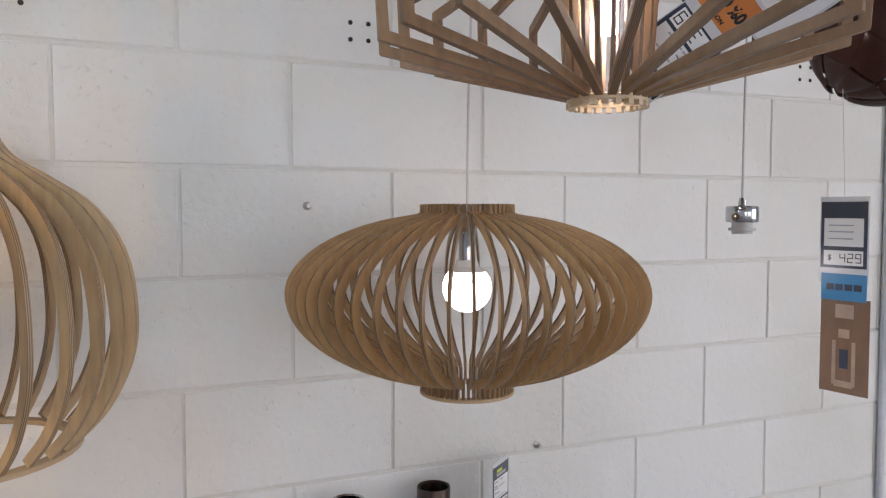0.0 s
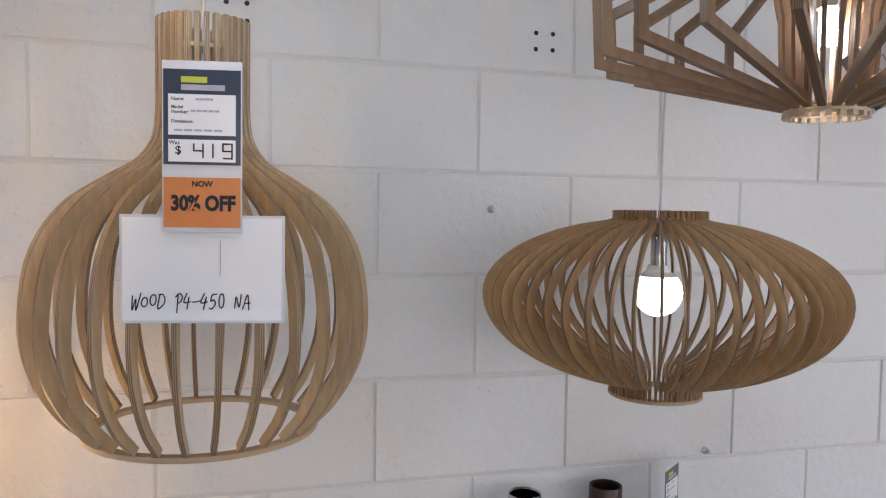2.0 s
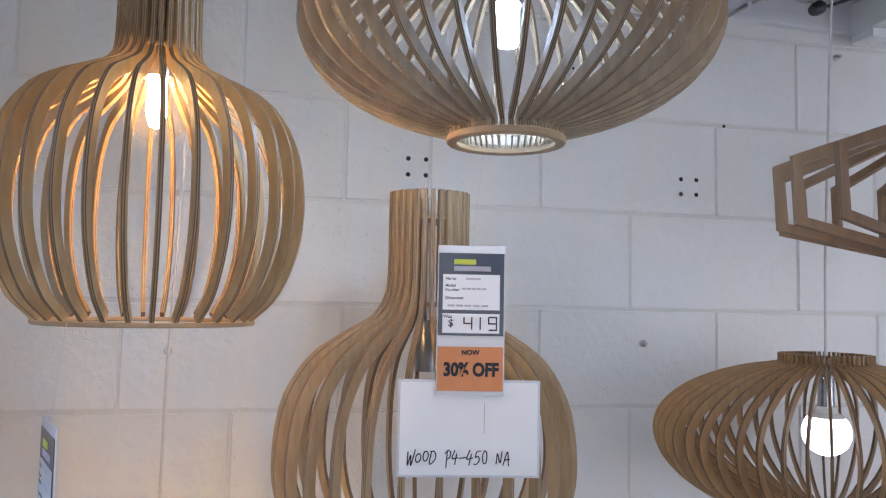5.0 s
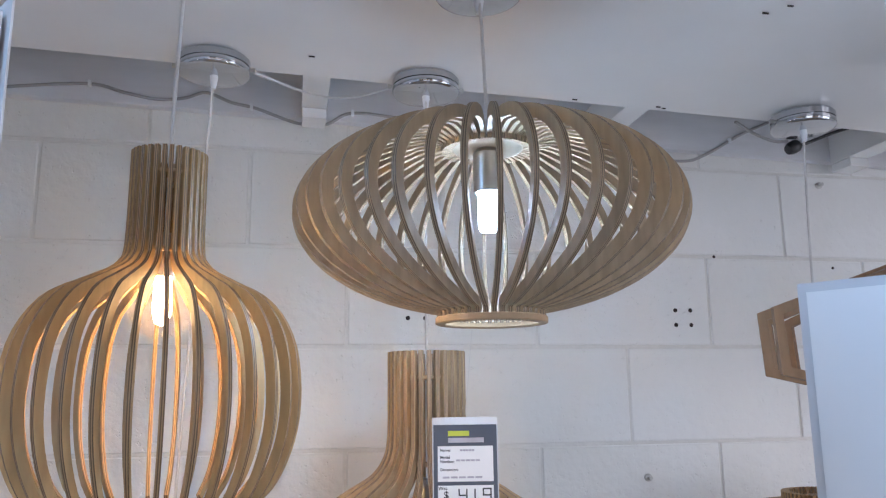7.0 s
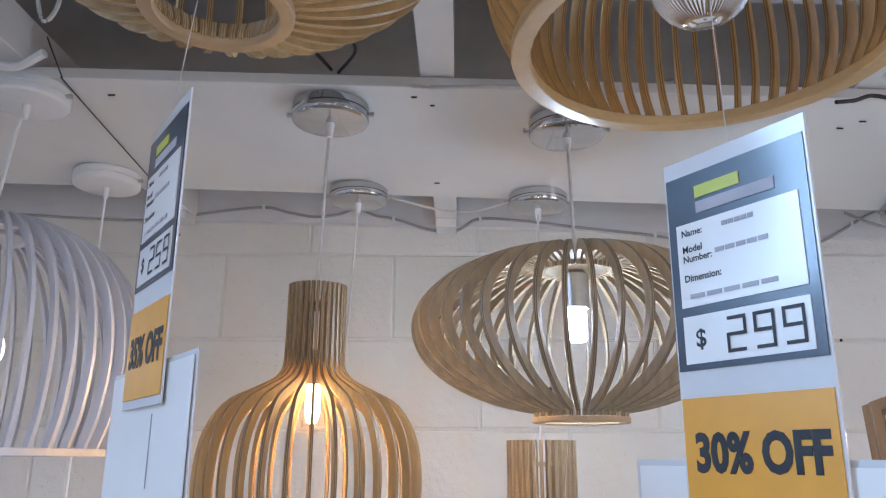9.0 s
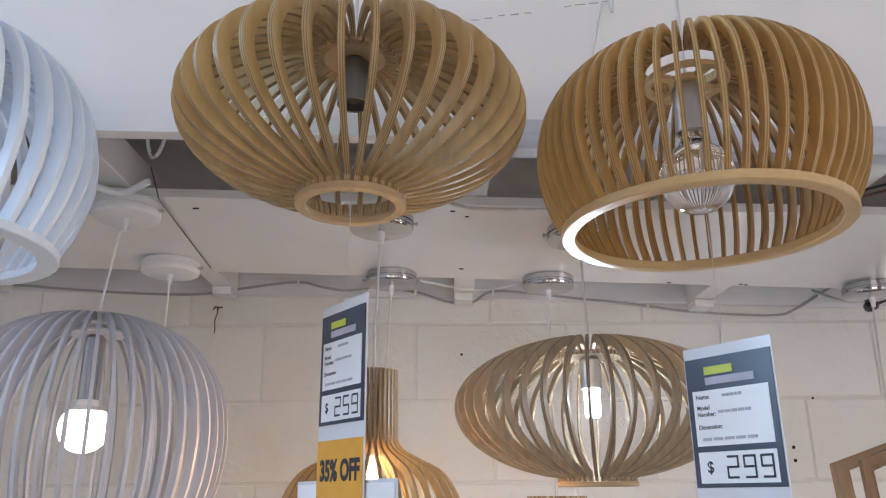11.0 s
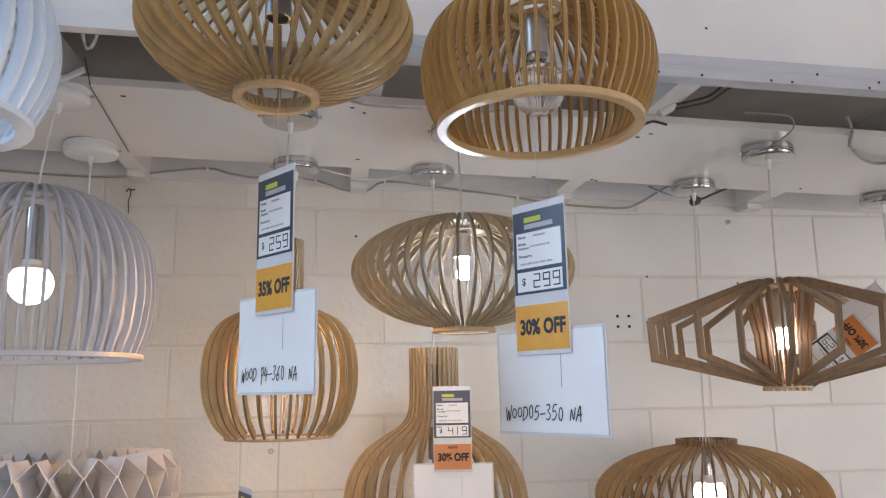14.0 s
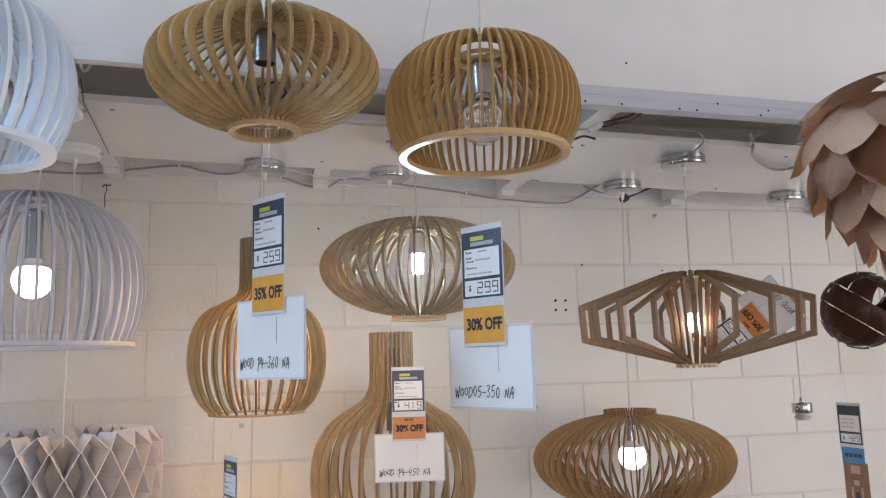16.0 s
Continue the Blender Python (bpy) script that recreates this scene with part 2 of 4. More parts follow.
FILAMENT = surface("filament", (0.5, 0.4, 0.3), 0.3, 1.0)
PANE = glass("window_glass", 0.0)

# ---- building tools ----


def part(name, bm, material, parent=None, label="", smooth=False):
    """Links a bmesh or a mesh as one object under its thing."""
    if isinstance(bm, bpy.types.Mesh):
        me = bm
    else:
        me = bpy.data.meshes.new(name)
        bmesh.ops.recalc_face_normals(bm, faces=bm.faces)
        bm.to_mesh(me)
        bm.free()
    if not me.materials:
        me.materials.append(material)
    if smooth:
        me.polygons.foreach_set("use_smooth", [True] * len(me.polygons))
        me.set_sharp_from_angle(angle=radians(40))
    ob = new(name, me)
    if parent is not None:
        ob.parent = parent
    if label:
        ob["label"] = label
    return ob


def box(w, d, h, at=(0, 0, 0), bevel=0.0):
    bm = bmesh.new()
    bmesh.ops.create_cube(bm, size=1, matrix=Matrix.Translation(at) @ Matrix.Diagonal((w, d, h, 1)))
    if bevel:
        bmesh.ops.bevel(bm, geom=bm.edges[:], offset=bevel, segments=2, affect="EDGES", profile=0.5)
    return bm


def lathe(profile, segments=40, closed=False):
    """Turns (r, z) points round the z axis."""
    bm = bmesh.new()
    rows = []
    for r, z in profile:
        if r < 1e-5:
            rows.append([bm.verts.new((0, 0, z))])
        else:
            rows.append([bm.verts.new((r * math.cos(a), r * math.sin(a), z)) for a in (2 * math.pi * k / segments for k in range(segments))])
    pairs = list(zip(rows, rows[1:])) + ([(rows[-1], rows[0])] if closed else [])
    for a, b in pairs:
        for k in range(segments):
            q = (k + 1) % segments
            loop = [a[k % len(a)], a[q % len(a)], b[q % len(b)], b[k % len(b)]]
            loop = list(dict.fromkeys(loop))
            if len(loop) > 2:
                bm.faces.new(loop)
    return bm


def washer(r_out, r_in, z0, z1, segments=48):
    c = min(0.0012, (z1 - z0) / 4)
    return lathe([(r_in, z0 + c), (r_in + c, z0), (r_out - c, z0), (r_out, z0 + c), (r_out, z1 - c), (r_out - c, z1), (r_in + c, z1), (r_in, z1 - c)], segments, True)


def tube(points, radius, sides=8):
    """A round cable along points."""
    bm = bmesh.new()
    pts = [Vector(p) for p in points]
    rows = []
    for k, p in enumerate(pts):
        way = (pts[min(k + 1, len(pts) - 1)] - pts[max(k - 1, 0)]).normalized()
        side = way.orthogonal().normalized() if abs(way.z) < 0.9 else Vector((1, 0, 0))
        side = (side - way * side.dot(way)).normalized()
        up = way.cross(side)
        rows.append([bm.verts.new(p + radius * (math.cos(a) * side + math.sin(a) * up)) for a in (2 * math.pi * j / sides for j in range(sides))])
    for a, b in zip(rows, rows[1:]):
        for j in range(sides):
            bm.faces.new((a[j], a[(j + 1) % sides], b[(j + 1) % sides], b[j]))
    bm.faces.new(rows[0]), bm.faces.new(rows[-1])
    return bm


def smooth_line(points, count):
    """Catmull-Rom through points, evenly taken."""
    pts = [Vector(p) for p in points]
    pts = [2 * pts[0] - pts[1]] + pts + [2 * pts[-1] - pts[-2]]
    out, spans = [], len(pts) - 3
    for k in range(count + 1):
        u = min(k / count * spans, spans - 1e-6)
        i, f = int(u), u - int(u)
        a, b, c, d = pts[i : i + 4]
        out.append(0.5 * (2 * b + (c - a) * f + (2 * a - 5 * b + 4 * c - d) * f * f + (3 * b - a - 3 * c + d) * f**3))
    return out


def rib_mesh(name, profile, depth, thick, material, count=26):
    """A rib sawn from sheet: its outer edge follows the profile (r, z), its inner edge lies deeper by depth (start, middle, end)."""
    line = smooth_line([(r, 0, z) for r, z in profile], count)
    bm = bmesh.new()
    rows = []
    for k, p in enumerate(line):
        way = (line[min(k + 1, count)] - line[max(k - 1, 0)]).normalized()
        inward = Vector((-way.z, 0, way.x))
        u = k / count
        d0, d1, d2 = depth
        d = d0 + (d1 - d0) * min(1, 2 * u) if u < 0.5 else d1 + (d2 - d1) * (2 * u - 1)
        q = p + inward * d
        q.x = max(q.x, 0.004)
        t = thick / 2
        rows.append([bm.verts.new((p.x, -t, p.z)), bm.verts.new((p.x, t, p.z)), bm.verts.new((q.x, t, q.z)), bm.verts.new((q.x, -t, q.z))])
    for a, b in zip(rows, rows[1:]):
        for j in range(4):
            bm.faces.new((a[j], a[(j + 1) % 4], b[(j + 1) % 4], b[j]))
    bm.faces.new(rows[0]), bm.faces.new(rows[-1])
    bmesh.ops.recalc_face_normals(bm, faces=bm.faces)
    me = bpy.data.meshes.new(name)
    bm.to_mesh(me)
    bm.free()
    me.materials.append(material)
    return me


def ribs(thing, me, number, turn=0.0, name="rib"):
    for k in range(number):
        ob = part(name, me, None, thing)
        ob.rotation_euler = (0, 0, turn + 2 * math.pi * k / number + random.uniform(-0.006, 0.006))


def thing_at(name, place, label, category, group=""):
    ob = new(name)
    ob.empty_display_size = 0.05
    ob.location = place
    return tagged(ob, label, category, group)


LIGHTS = "pendant lights hung in rows from the display boards"


def board_z(x):
    """Underside of the display board; it falls a little to one side."""
    return 2.441 - 0.036 * x


def cord_and_canopy(thing, top, canopy, material=None, canopy_r=0.058, white=False):
    """Flex from the lamp's top (local z) up to a canopy at a world place, both under the pendant."""
    base = Vector(thing.location)
    c = Vector(canopy) - base
    part("cord", tube([(0, 0, top), (c.x * 0.08, c.y * 0.08, top + (c.z - top) * 0.25), (c.x * 0.6, c.y * 0.6, top + (c.z - top) * 0.7), (c.x, c.y, c.z - 0.02)], 0.0023), WHITE_METAL if white else CORD, thing)
    m = WHITE_METAL if white else CHROME
    h = 0.03
    can = part("canopy", lathe([(0, -h), (canopy_r - 0.006, -h), (canopy_r - 0.002, -h + 0.002), (canopy_r, -h + 0.005), (canopy_r, -0.017), (canopy_r - 0.002, -0.0165), (canopy_r - 0.002, -0.0145), (canopy_r, -0.014), (canopy_r, -0.004), (canopy_r - 0.003, -0.002), (canopy_r - 0.003, 0), (0, 0)], 48), m, thing, "white round ceiling canopy" if white else "polished chrome ceiling canopy", True)
    can.location = c
    grip = part("cord_grip", lathe([(0, -h - 0.022), (0.004, -h - 0.022), (0.0065, -h - 0.006), (0.0065, -h), (0, -h)], 16), WHITE_METAL, thing, "small white cord grip", True)
    grip.location = c
    for s in (-1, 1):
        screw = part("screw", lathe([(0, -0.004), (0.003, -0.004), (0.004, 0.006), (0, 0.006)], 10), STEEL, can)
        screw.matrix_local = pose(s * (canopy_r + 0.002), 0.0, -0.016, 0, 90 * s, 0)


def socket_and_bulb(thing, top, kind, length=0.06, radius=0.017):
    """Lamp holder below the local height top, and its bulb."""
    holder_m = {"globe": CHROME, "tube": STEEL, "core": STEEL, "warm": STEEL, "clear": STEEL, "none": DULL_STEEL}[kind]
    part("lamp_holder", lathe([(0, top), (radius * 0.7, top), (radius, top - 0.006), (radius, top - length), (radius * 0.85, top - length), (radius * 0.85, top - length + 0.01), (0, top - length + 0.01)], 28), holder_m, thing, "metal lamp holder", True)
    z = top - length
    if kind == "globe":
        r = 0.04
        bulb = part("bulb", lathe([(0, z + 0.002), (0.017, z), (0.02, z - 0.012)] + [(r * math.sin(a), z - 0.045 + r * math.cos(a)) for a in np.linspace(0.5, 0.85, 4)], 32), SOFT_GLASS, thing, "white globe bulb", True)
        part("bulb_globe", lathe([(r * math.sin(a), z - 0.045 + r * math.cos(a)) for a in np.linspace(0.85, math.pi, 16)], 32), GLOBE_GLOW, bulb, "glowing white globe", True)
    elif kind in ("tube", "core"):
        part("bulb", lathe([(0, z + 0.006), (0.012, z + 0.006), (0.0128, z), (0.0128, z - 0.042), (0.011, z - 0.046), (0, z - 0.046)], 28), TUBE_GLOW if kind == "tube" else CORE_GLOW, thing, "glowing white tubular bulb", True)
    elif kind == "warm":
        part("bulb", lathe([(0, z + 0.006), (0.009, z), (0.0095, z - 0.018), (0.0105, z - 0.036), (0.007, z - 0.05), (0, z - 0.054)], 24), WARM_GLOW, thing, "glowing warm bulb", True)
        if thing.name.startswith("bottle"):
            shell = [(0.012, z + 0.004)] + [(0.036 * math.sin(a), z - 0.032 + 0.036 * math.cos(a)) for a in np.linspace(0.36, math.pi, 16)]
            part("bulb_globe", lathe(shell, 32), THIN_GLASS, thing, "hazy glass globe", True).visible_shadow = False
    elif kind == "clear":
        r = 0.04
        pts = [(0.012, z + 0.004), (0.013, z - 0.006)] + [(r * math.sin(a), z - 0.052 + r * math.cos(a)) for a in np.linspace(0.45, math.pi, 20)]
        pts += [(max(0.0, p - 0.0008), q + 0.0008 * (-1 if q > z - 0.052 else 1)) for p, q in reversed(pts)]
        bulb = part("bulb", lathe(pts, 36), CLEAR, thing, "clear glass globe bulb", True)
        bulb.visible_shadow = False
        for k in range(6):
            a = k * math.pi / 3
            part("filament", tube([(0.004 * math.cos(a), 0.004 * math.sin(a), z), (0.014 * math.cos(a), 0.014 * math.sin(a), z - 0.03), (0.008 * math.cos(a), 0.008 * math.sin(a), z - 0.062)], 0.0006, 5), FILAMENT, bulb)


def writing(body, size, bold=0.0, shear=0.0, align="CENTER"):
    cu = bpy.data.curves.new("writing", "FONT")
    cu.body, cu.size, cu.offset, cu.shear, cu.align_x, cu.align_y = body, 1.0, bold / size, shear, align, "CENTER"
    cu.extrude, cu.resolution_u = 0.004, 3
    ob = bpy.data.objects.new("writing", cu)
    scene.collection.objects.link(ob)
    bpy.context.view_layer.update()
    me = bpy.data.meshes.new_from_object(ob.evaluated_get(bpy.context.evaluated_depsgraph_get()))
    bpy.data.objects.remove(ob)
    me.materials.clear()
    me.transform(Matrix.Scale(size, 4))
    return me


STROKES = {"2": [(-1, 1), (1, 1), (1, 0), (-1, 0), (-1, -1), (1, -1)], "5": [(1, 1), (-1, 1), (-1, 0), (1, 0), (1, -1), (-1, -1)], "9": [(0.8, 0), (-1, 0), (-1, 1), (1, 1), (1, -1), (-1, -1)],
           "4": [(-1, 1), (-1, 0), (0.8, 0)], "1": [(0, 1), (0, -1)], "3": [(-1, 1), (1, 1), (1, -1), (-1, -1)]}
SECOND = {"4": [(1, 1), (1, -1)], "3": [(-0.6, 0), (0.8, 0)]}


def pen_stroke(points, half):
    """A flat stroke of even width with square corners along points."""
    bm = bmesh.new()
    rows = []
    pts = [Vector((x, 0, z)) for x, z in points]
    for k, p in enumerate(pts):
        a = (p - pts[k - 1]).normalized() if k else (pts[1] - p).normalized()
        b = (pts[k + 1] - p).normalized() if k < len(pts) - 1 else a
        m, q = Vector((-a.z, 0, a.x)), Vector((-b.z, 0, b.x))
        side = (m + q) / max(0.6, 1 + m.dot(q))
        rows.append((bm.verts.new(p + side * half), bm.verts.new(p - side * half)))
    for (a, b), (c, d) in zip(rows, rows[1:]):
        bm.faces.new((a, c, d, b))
    return bm


def loop_stroke(w, h, n=11, start=1.9):
    """A hand-drawn round letter that overlaps where it closes."""
    return [(0.5 + w / 2 * math.cos(start + 6.6 * k / n), 0.5 + h / 2 * math.sin(start + 6.6 * k / n)) for k in range(n + 1)]


HAND = {
    "W": [[(0.0, 0.85), (0.12, 0.1), (0.2, 0.0), (0.45, 0.62), (0.6, 0.02), (0.72, 0.1), (1.0, 1.0)]],
    "O": [loop_stroke(0.72, 0.8)],
    "0": [loop_stroke(0.62, 0.86)],
    "D": [[(0.16, 0.9), (0.12, 0.0), (0.5, 0.05), (0.85, 0.35), (0.82, 0.7), (0.5, 0.95), (0.0, 0.92)]],
    "P": [[(0.3, -0.15), (0.36, 0.98)], [(0.05, 0.8), (0.45, 1.04), (0.86, 0.88), (0.75, 0.58), (0.32, 0.42)]],
    "4": [[(0.36, 1.0), (0.08, 0.36), (0.92, 0.42)], [(0.66, 0.74), (0.52, -0.12)]],
    "-": [[(0.0, 0.44), (0.5, 0.46), (1.0, 0.52)]],
    "5": [[(0.9, 1.0), (0.3, 0.95), (0.22, 0.54), (0.6, 0.6), (0.82, 0.32), (0.5, 0.02), (0.1, 0.05)]],
    "3": [[(0.12, 0.9), (0.5, 1.02), (0.76, 0.82), (0.38, 0.56), (0.82, 0.32), (0.5, 0.0), (0.08, 0.08)]],
    "6": [[(0.72, 1.05), (0.28, 0.62), (0.14, 0.22), (0.45, 0.0), (0.78, 0.2), (0.6, 0.46), (0.2, 0.34)]],
    "8": [[(0.72, 0.86), (0.42, 1.0), (0.24, 0.78), (0.72, 0.32), (0.5, 0.0), (0.2, 0.2), (0.42, 0.52), (0.74, 0.84)]],
    "N": [[(0.06, 0.0), (0.2, 0.8), (0.62, 0.08), (0.82, 0.98)]],
    "A": [[(0.0, -0.05), (0.55, 1.0), (0.8, -0.08)], [(0.12, 0.36), (0.95, 0.44)]],
}


def hand_written(parent, text, height, advance, x, y, z):
    """Words in felt pen on a card, one part a letter, a little uneven."""
    rh = random.Random(len(text) * 7 + int(height * 1e5))
    for k, ch in enumerate(text):
        if ch == " ":
            continue
        h, lean, up = height * rh.uniform(0.86, 1.08) * (0.85 if ch == "O" else 1.0), rh.uniform(0.08, 0.3), rh.uniform(-0.08, 0.08) * height
        bm = bmesh.new()
        for line in HAND[ch]:
            tmp = bpy.data.meshes.new("stroke")
            one = pen_stroke([(p.x, p.z) for p in smooth_line([((u + lean * (v - 0.5)) * advance * 0.95, 0, (v - 0.5) * h) for u, v in line], len(line) * 3)], height * 0.042)
            one.to_mesh(tmp)
            one.free()
            bm.from_mesh(tmp)
            bpy.data.meshes.remove(tmp)
        part("letter", bm, PEN, parent).location = (x + (k - len(text) / 2) * advance, y, z + up)


def drawn_number(parent, text, height, x, y, z):
    """Figures drawn in straight pen strokes, one part each."""
    w = height * 0.31
    for k, ch in enumerate(text):
        off = (k - (len(text) - 1) / 2) * height * 0.98
        for n, line in enumerate((STROKES[ch], SECOND.get(ch))):
            if line:
                ob = part("figure", pen_stroke([(u * w, v * height / 2) for u, v in line], height * 0.055), PEN, parent)
                ob.location = (x + off, y, z)


# ---- the room ----
WALL_Y = 1.449


def structure(name, bm, material, label, category):
    return tagged(part(name, bm, material), label, category, kind="structure")


structure("floor", box(7.2, 6.7, 0.1, (-0.5, -1.75, -0.05)), FLOOR, "grey concrete shop floor", "floor")
wall_north = structure("wall_north", box(7.0, 0.14, 2.80, (-0.5, WALL_Y + 0.0735, 1.40)), MORTAR, "white painted concrete block wall behind the pendant lights", "wall")
# East wall is split round a made-up opening for the fill lamp.
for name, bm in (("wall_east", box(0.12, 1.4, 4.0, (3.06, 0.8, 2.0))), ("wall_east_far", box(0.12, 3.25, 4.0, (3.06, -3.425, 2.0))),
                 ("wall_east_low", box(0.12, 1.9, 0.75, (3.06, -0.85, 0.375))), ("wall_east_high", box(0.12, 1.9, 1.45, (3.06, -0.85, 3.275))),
                 ("wall_west", box(0.12, 1.2, 4.0, (-4.06, 0.9, 2.0))), ("wall_west_far", box(0.12, 4.25, 4.0, (-4.06, -2.925, 2.0))),
                 ("wall_west_low", box(0.12, 1.1, 2.78, (-4.06, -0.25, 1.39))), ("wall_west_high", box(0.12, 1.1, 0.14, (-4.06, -0.25, 3.93))),
                 ("wall_south_low", box(7.24, 0.12, 0.35, (-0.5, -5.11, 0.175))), ("wall_south_high", box(7.24, 0.12, 1.49, (-0.5, -5.11, 3.255)))):
    structure(name, bm, PLASTER, "plain white wall with an opening for a daylight lamp", "wall")
ceiling = structure("ceiling", box(7.24, 5.585, 0.08, (-0.5, -2.3775, 4.04)), PLASTER, "white plaster shop ceiling", "ceiling")
structure("ceiling_over_recess", box(7.2, 1.07, 0.06, (-0.5, 0.925, 2.75)), SHADED_RECESS, "ceiling above the display boards, shade painted in as grey", "ceiling")


def sloped(bm, fall):
    """Lets the boards fall to one side."""
    for v in bm.verts:
        v.co.z -= fall * v.co.x
    return bm


def long_box(x0, x1, y0, y1, z0, z1, bevel=0.0015, fall=0.03):
    return sloped(box(x1 - x0, y1 - y0, z1 - z0, ((x0 + x1) / 2, (y0 + y1) / 2, (z0 + z1) / 2), bevel), fall)


structure("bulkhead", long_box(-4.0, 3.0, 0.388, 0.412, 2.4535, 4.12, 0.0), PLASTER, "white plasterboard bulkhead above the lamps", "bulkhead")
structure("bulkhead_lip", long_box(-4.0, -0.333, 0.388, 0.412, 2.4255, 2.4533, 0.0), PLASTER, "lower edge of the white plasterboard bulkhead", "bulkhead")
structure("trim", long_box(-0.33, 3.0, 0.384, 0.414, 2.4315, 2.453), GREY_TRIM, "grey painted timber strip along the bulkhead", "trim")
structure("trim_lower", long_box(-0.33, 3.0, 0.3815, 0.414, 2.409, 2.431), GREY_TRIM, "grey painted lower strip along the bulkhead", "trim")
structure("display_board", long_box(-4.0, 3.0, 0.69, 1.165, 2.442, 2.459, 0.0015, 0.036), BOARD, "glossy white ceiling board carrying the lamp canopies", "ceiling board")
structure("wall_plate", long_box(-4.0, 3.0, 1.425, 1.447, 2.462, 2.62), PALE_TRIM, "pale grey timber plate along the top of the block wall", "trim")
for k, x in enumerate((-2.18, -1.58, -0.985, -0.365, 0.25, 0.86, 1.47, 2.1)):
    joist = tagged(part("joist", long_box(x - 0.025, x + 0.025, 0.415, 1.424, 2.4605, 2.53, 0.0015, 0.036), BOARD), "white painted timber joist above the display board", "joist", "joists over the boards", "structure")
    end = tagged(part("joist_block", long_box(x - 0.024, x + 0.024, 1.36, 1.423, 2.440, 2.4597, 0.0015, 0.036), BOARD), "white timber block at the wall end of a joist", "block", "blocks at the wall", "structure")

# loose wiring in the gap along the wall
CABLE_RUN = [(-1.9, 2.51), (-1.6, 2.52), (-1.4, 2.505), (-1.2, 2.492), (-1.05, 2.49), (-0.92, 2.508), (-0.80, 2.52), (-0.735, 2.506), (-0.675, 2.496), (-0.62, 2.502), (-0.58, 2.516), (-0.53, 2.498), (-0.48, 2.488),
             (-0.40, 2.462), (-0.34, 2.462), (-0.29, 2.489), (-0.2, 2.486), (-0.05, 2.468), (0.09, 2.452), (0.23, 2.432), (0.44, 2.42), (0.51, 2.437), (0.60, 2.488), (0.68, 2.525)]
run = part("cable", tube(smooth_line([(x, 1.4215, z) for x, z in CABLE_RUN], 150), 0.0034), CABLE)
tagged(run, "grey cable clipped in waves along the wall top", "cable", "cables in the ceiling gap")
for x, z in ((-0.49, 2.490), (-0.285, 2.489), (-0.80, 2.52), (0.575, 2.474), (0.12, 2.448)):
    part("cable_clip", box(0.006, 0.012, 0.013, (x, 1.4195, z), 0.0015), WHITE_METAL, run, "small white cable clip")
for pts, mat, r in (([(-0.42, 0.72, 2.475), (-0.36, 0.64, 2.43), (-0.25, 0.62, 2.42), (-0.12, 0.68, 2.44), (-0.02, 0.72, 2.478)], CORD, 0.003),
                    ([(0.235, 0.60, 2.432), (0.255, 0.60, 2.440), (0.293, 0.60, 2.450), (0.33, 0.60, 2.462), (0.36, 0.60, 2.484), (0.39, 0.60, 2.497)], BLACK, 0.0024),
                    ([(0.235, 0.605, 2.428), (0.26, 0.605, 2.433), (0.295, 0.605, 2.441), (0.335, 0.605, 2.453), (0.368, 0.605, 2.476), (0.40, 0.605, 2.492)], BROWN_FLEX, 0.0024),
                    ([(0.17, 0.64, 2.405), (0.20, 0.65, 2.412), (0.23, 0.66, 2.424), (0.26, 0.66, 2.418)], BLACK, 0.003),
                    ([(0.68, 0.66, 2.45), (0.70, 0.675, 2.425), (0.712, 0.70, 2.409), (0.742, 0.741, 2.408), (0.816, 0.806, 2.405), (0.872, 0.843, 2.403), (0.905, 0.838, 2.402), (0.911, 0.806, 2.402), (0.890, 0.745, 2.403), (0.90, 0.68, 2.425)], CABLE, 0.0042),
                    ([(0.44, 0.66, 2.45), (0.485, 0.64, 2.442), (0.525, 0.635, 2.436), (0.545, 0.65, 2.420), (0.545, 0.69, 2.408), (0.548, 0.745, 2.408)], CABLE, 0.0022),
                    ([(-0.90, 0.62, 2.50), (-0.907, 0.680, 2.474), (-0.910, 0.70, 2.4715), (-0.926, 0.9, 2.472), (-0.943, 1.12, 2.4725)], BLACK, 0.0011),
                    ([(-1.05, 0.55, 2.5), (-1.0, 0.6, 2.47), (-0.95, 0.63, 2.46), (-0.9, 0.62, 2.475)], WHITE_METAL, 0.006),
                    ([(0.44, 1.18, 2.425), (0.50, 1.21, 2.414), (0.56, 1.235, 2.410), (0.60, 1.25, 2.418)], CABLE, 0.003),
                    ([(-0.47, 1.14, 2.445), (-0.40, 1.2, 2.445), (-0.36, 1.24, 2.45), (-0.3, 1.22, 2.444), (-0.23, 1.16, 2.445)], CORD, 0.0025)):
    tagged(part("cable", tube(smooth_line(pts, 24), r), mat), "loose cable in the gap between ceiling boards", "cable", "cables in the ceiling gap")

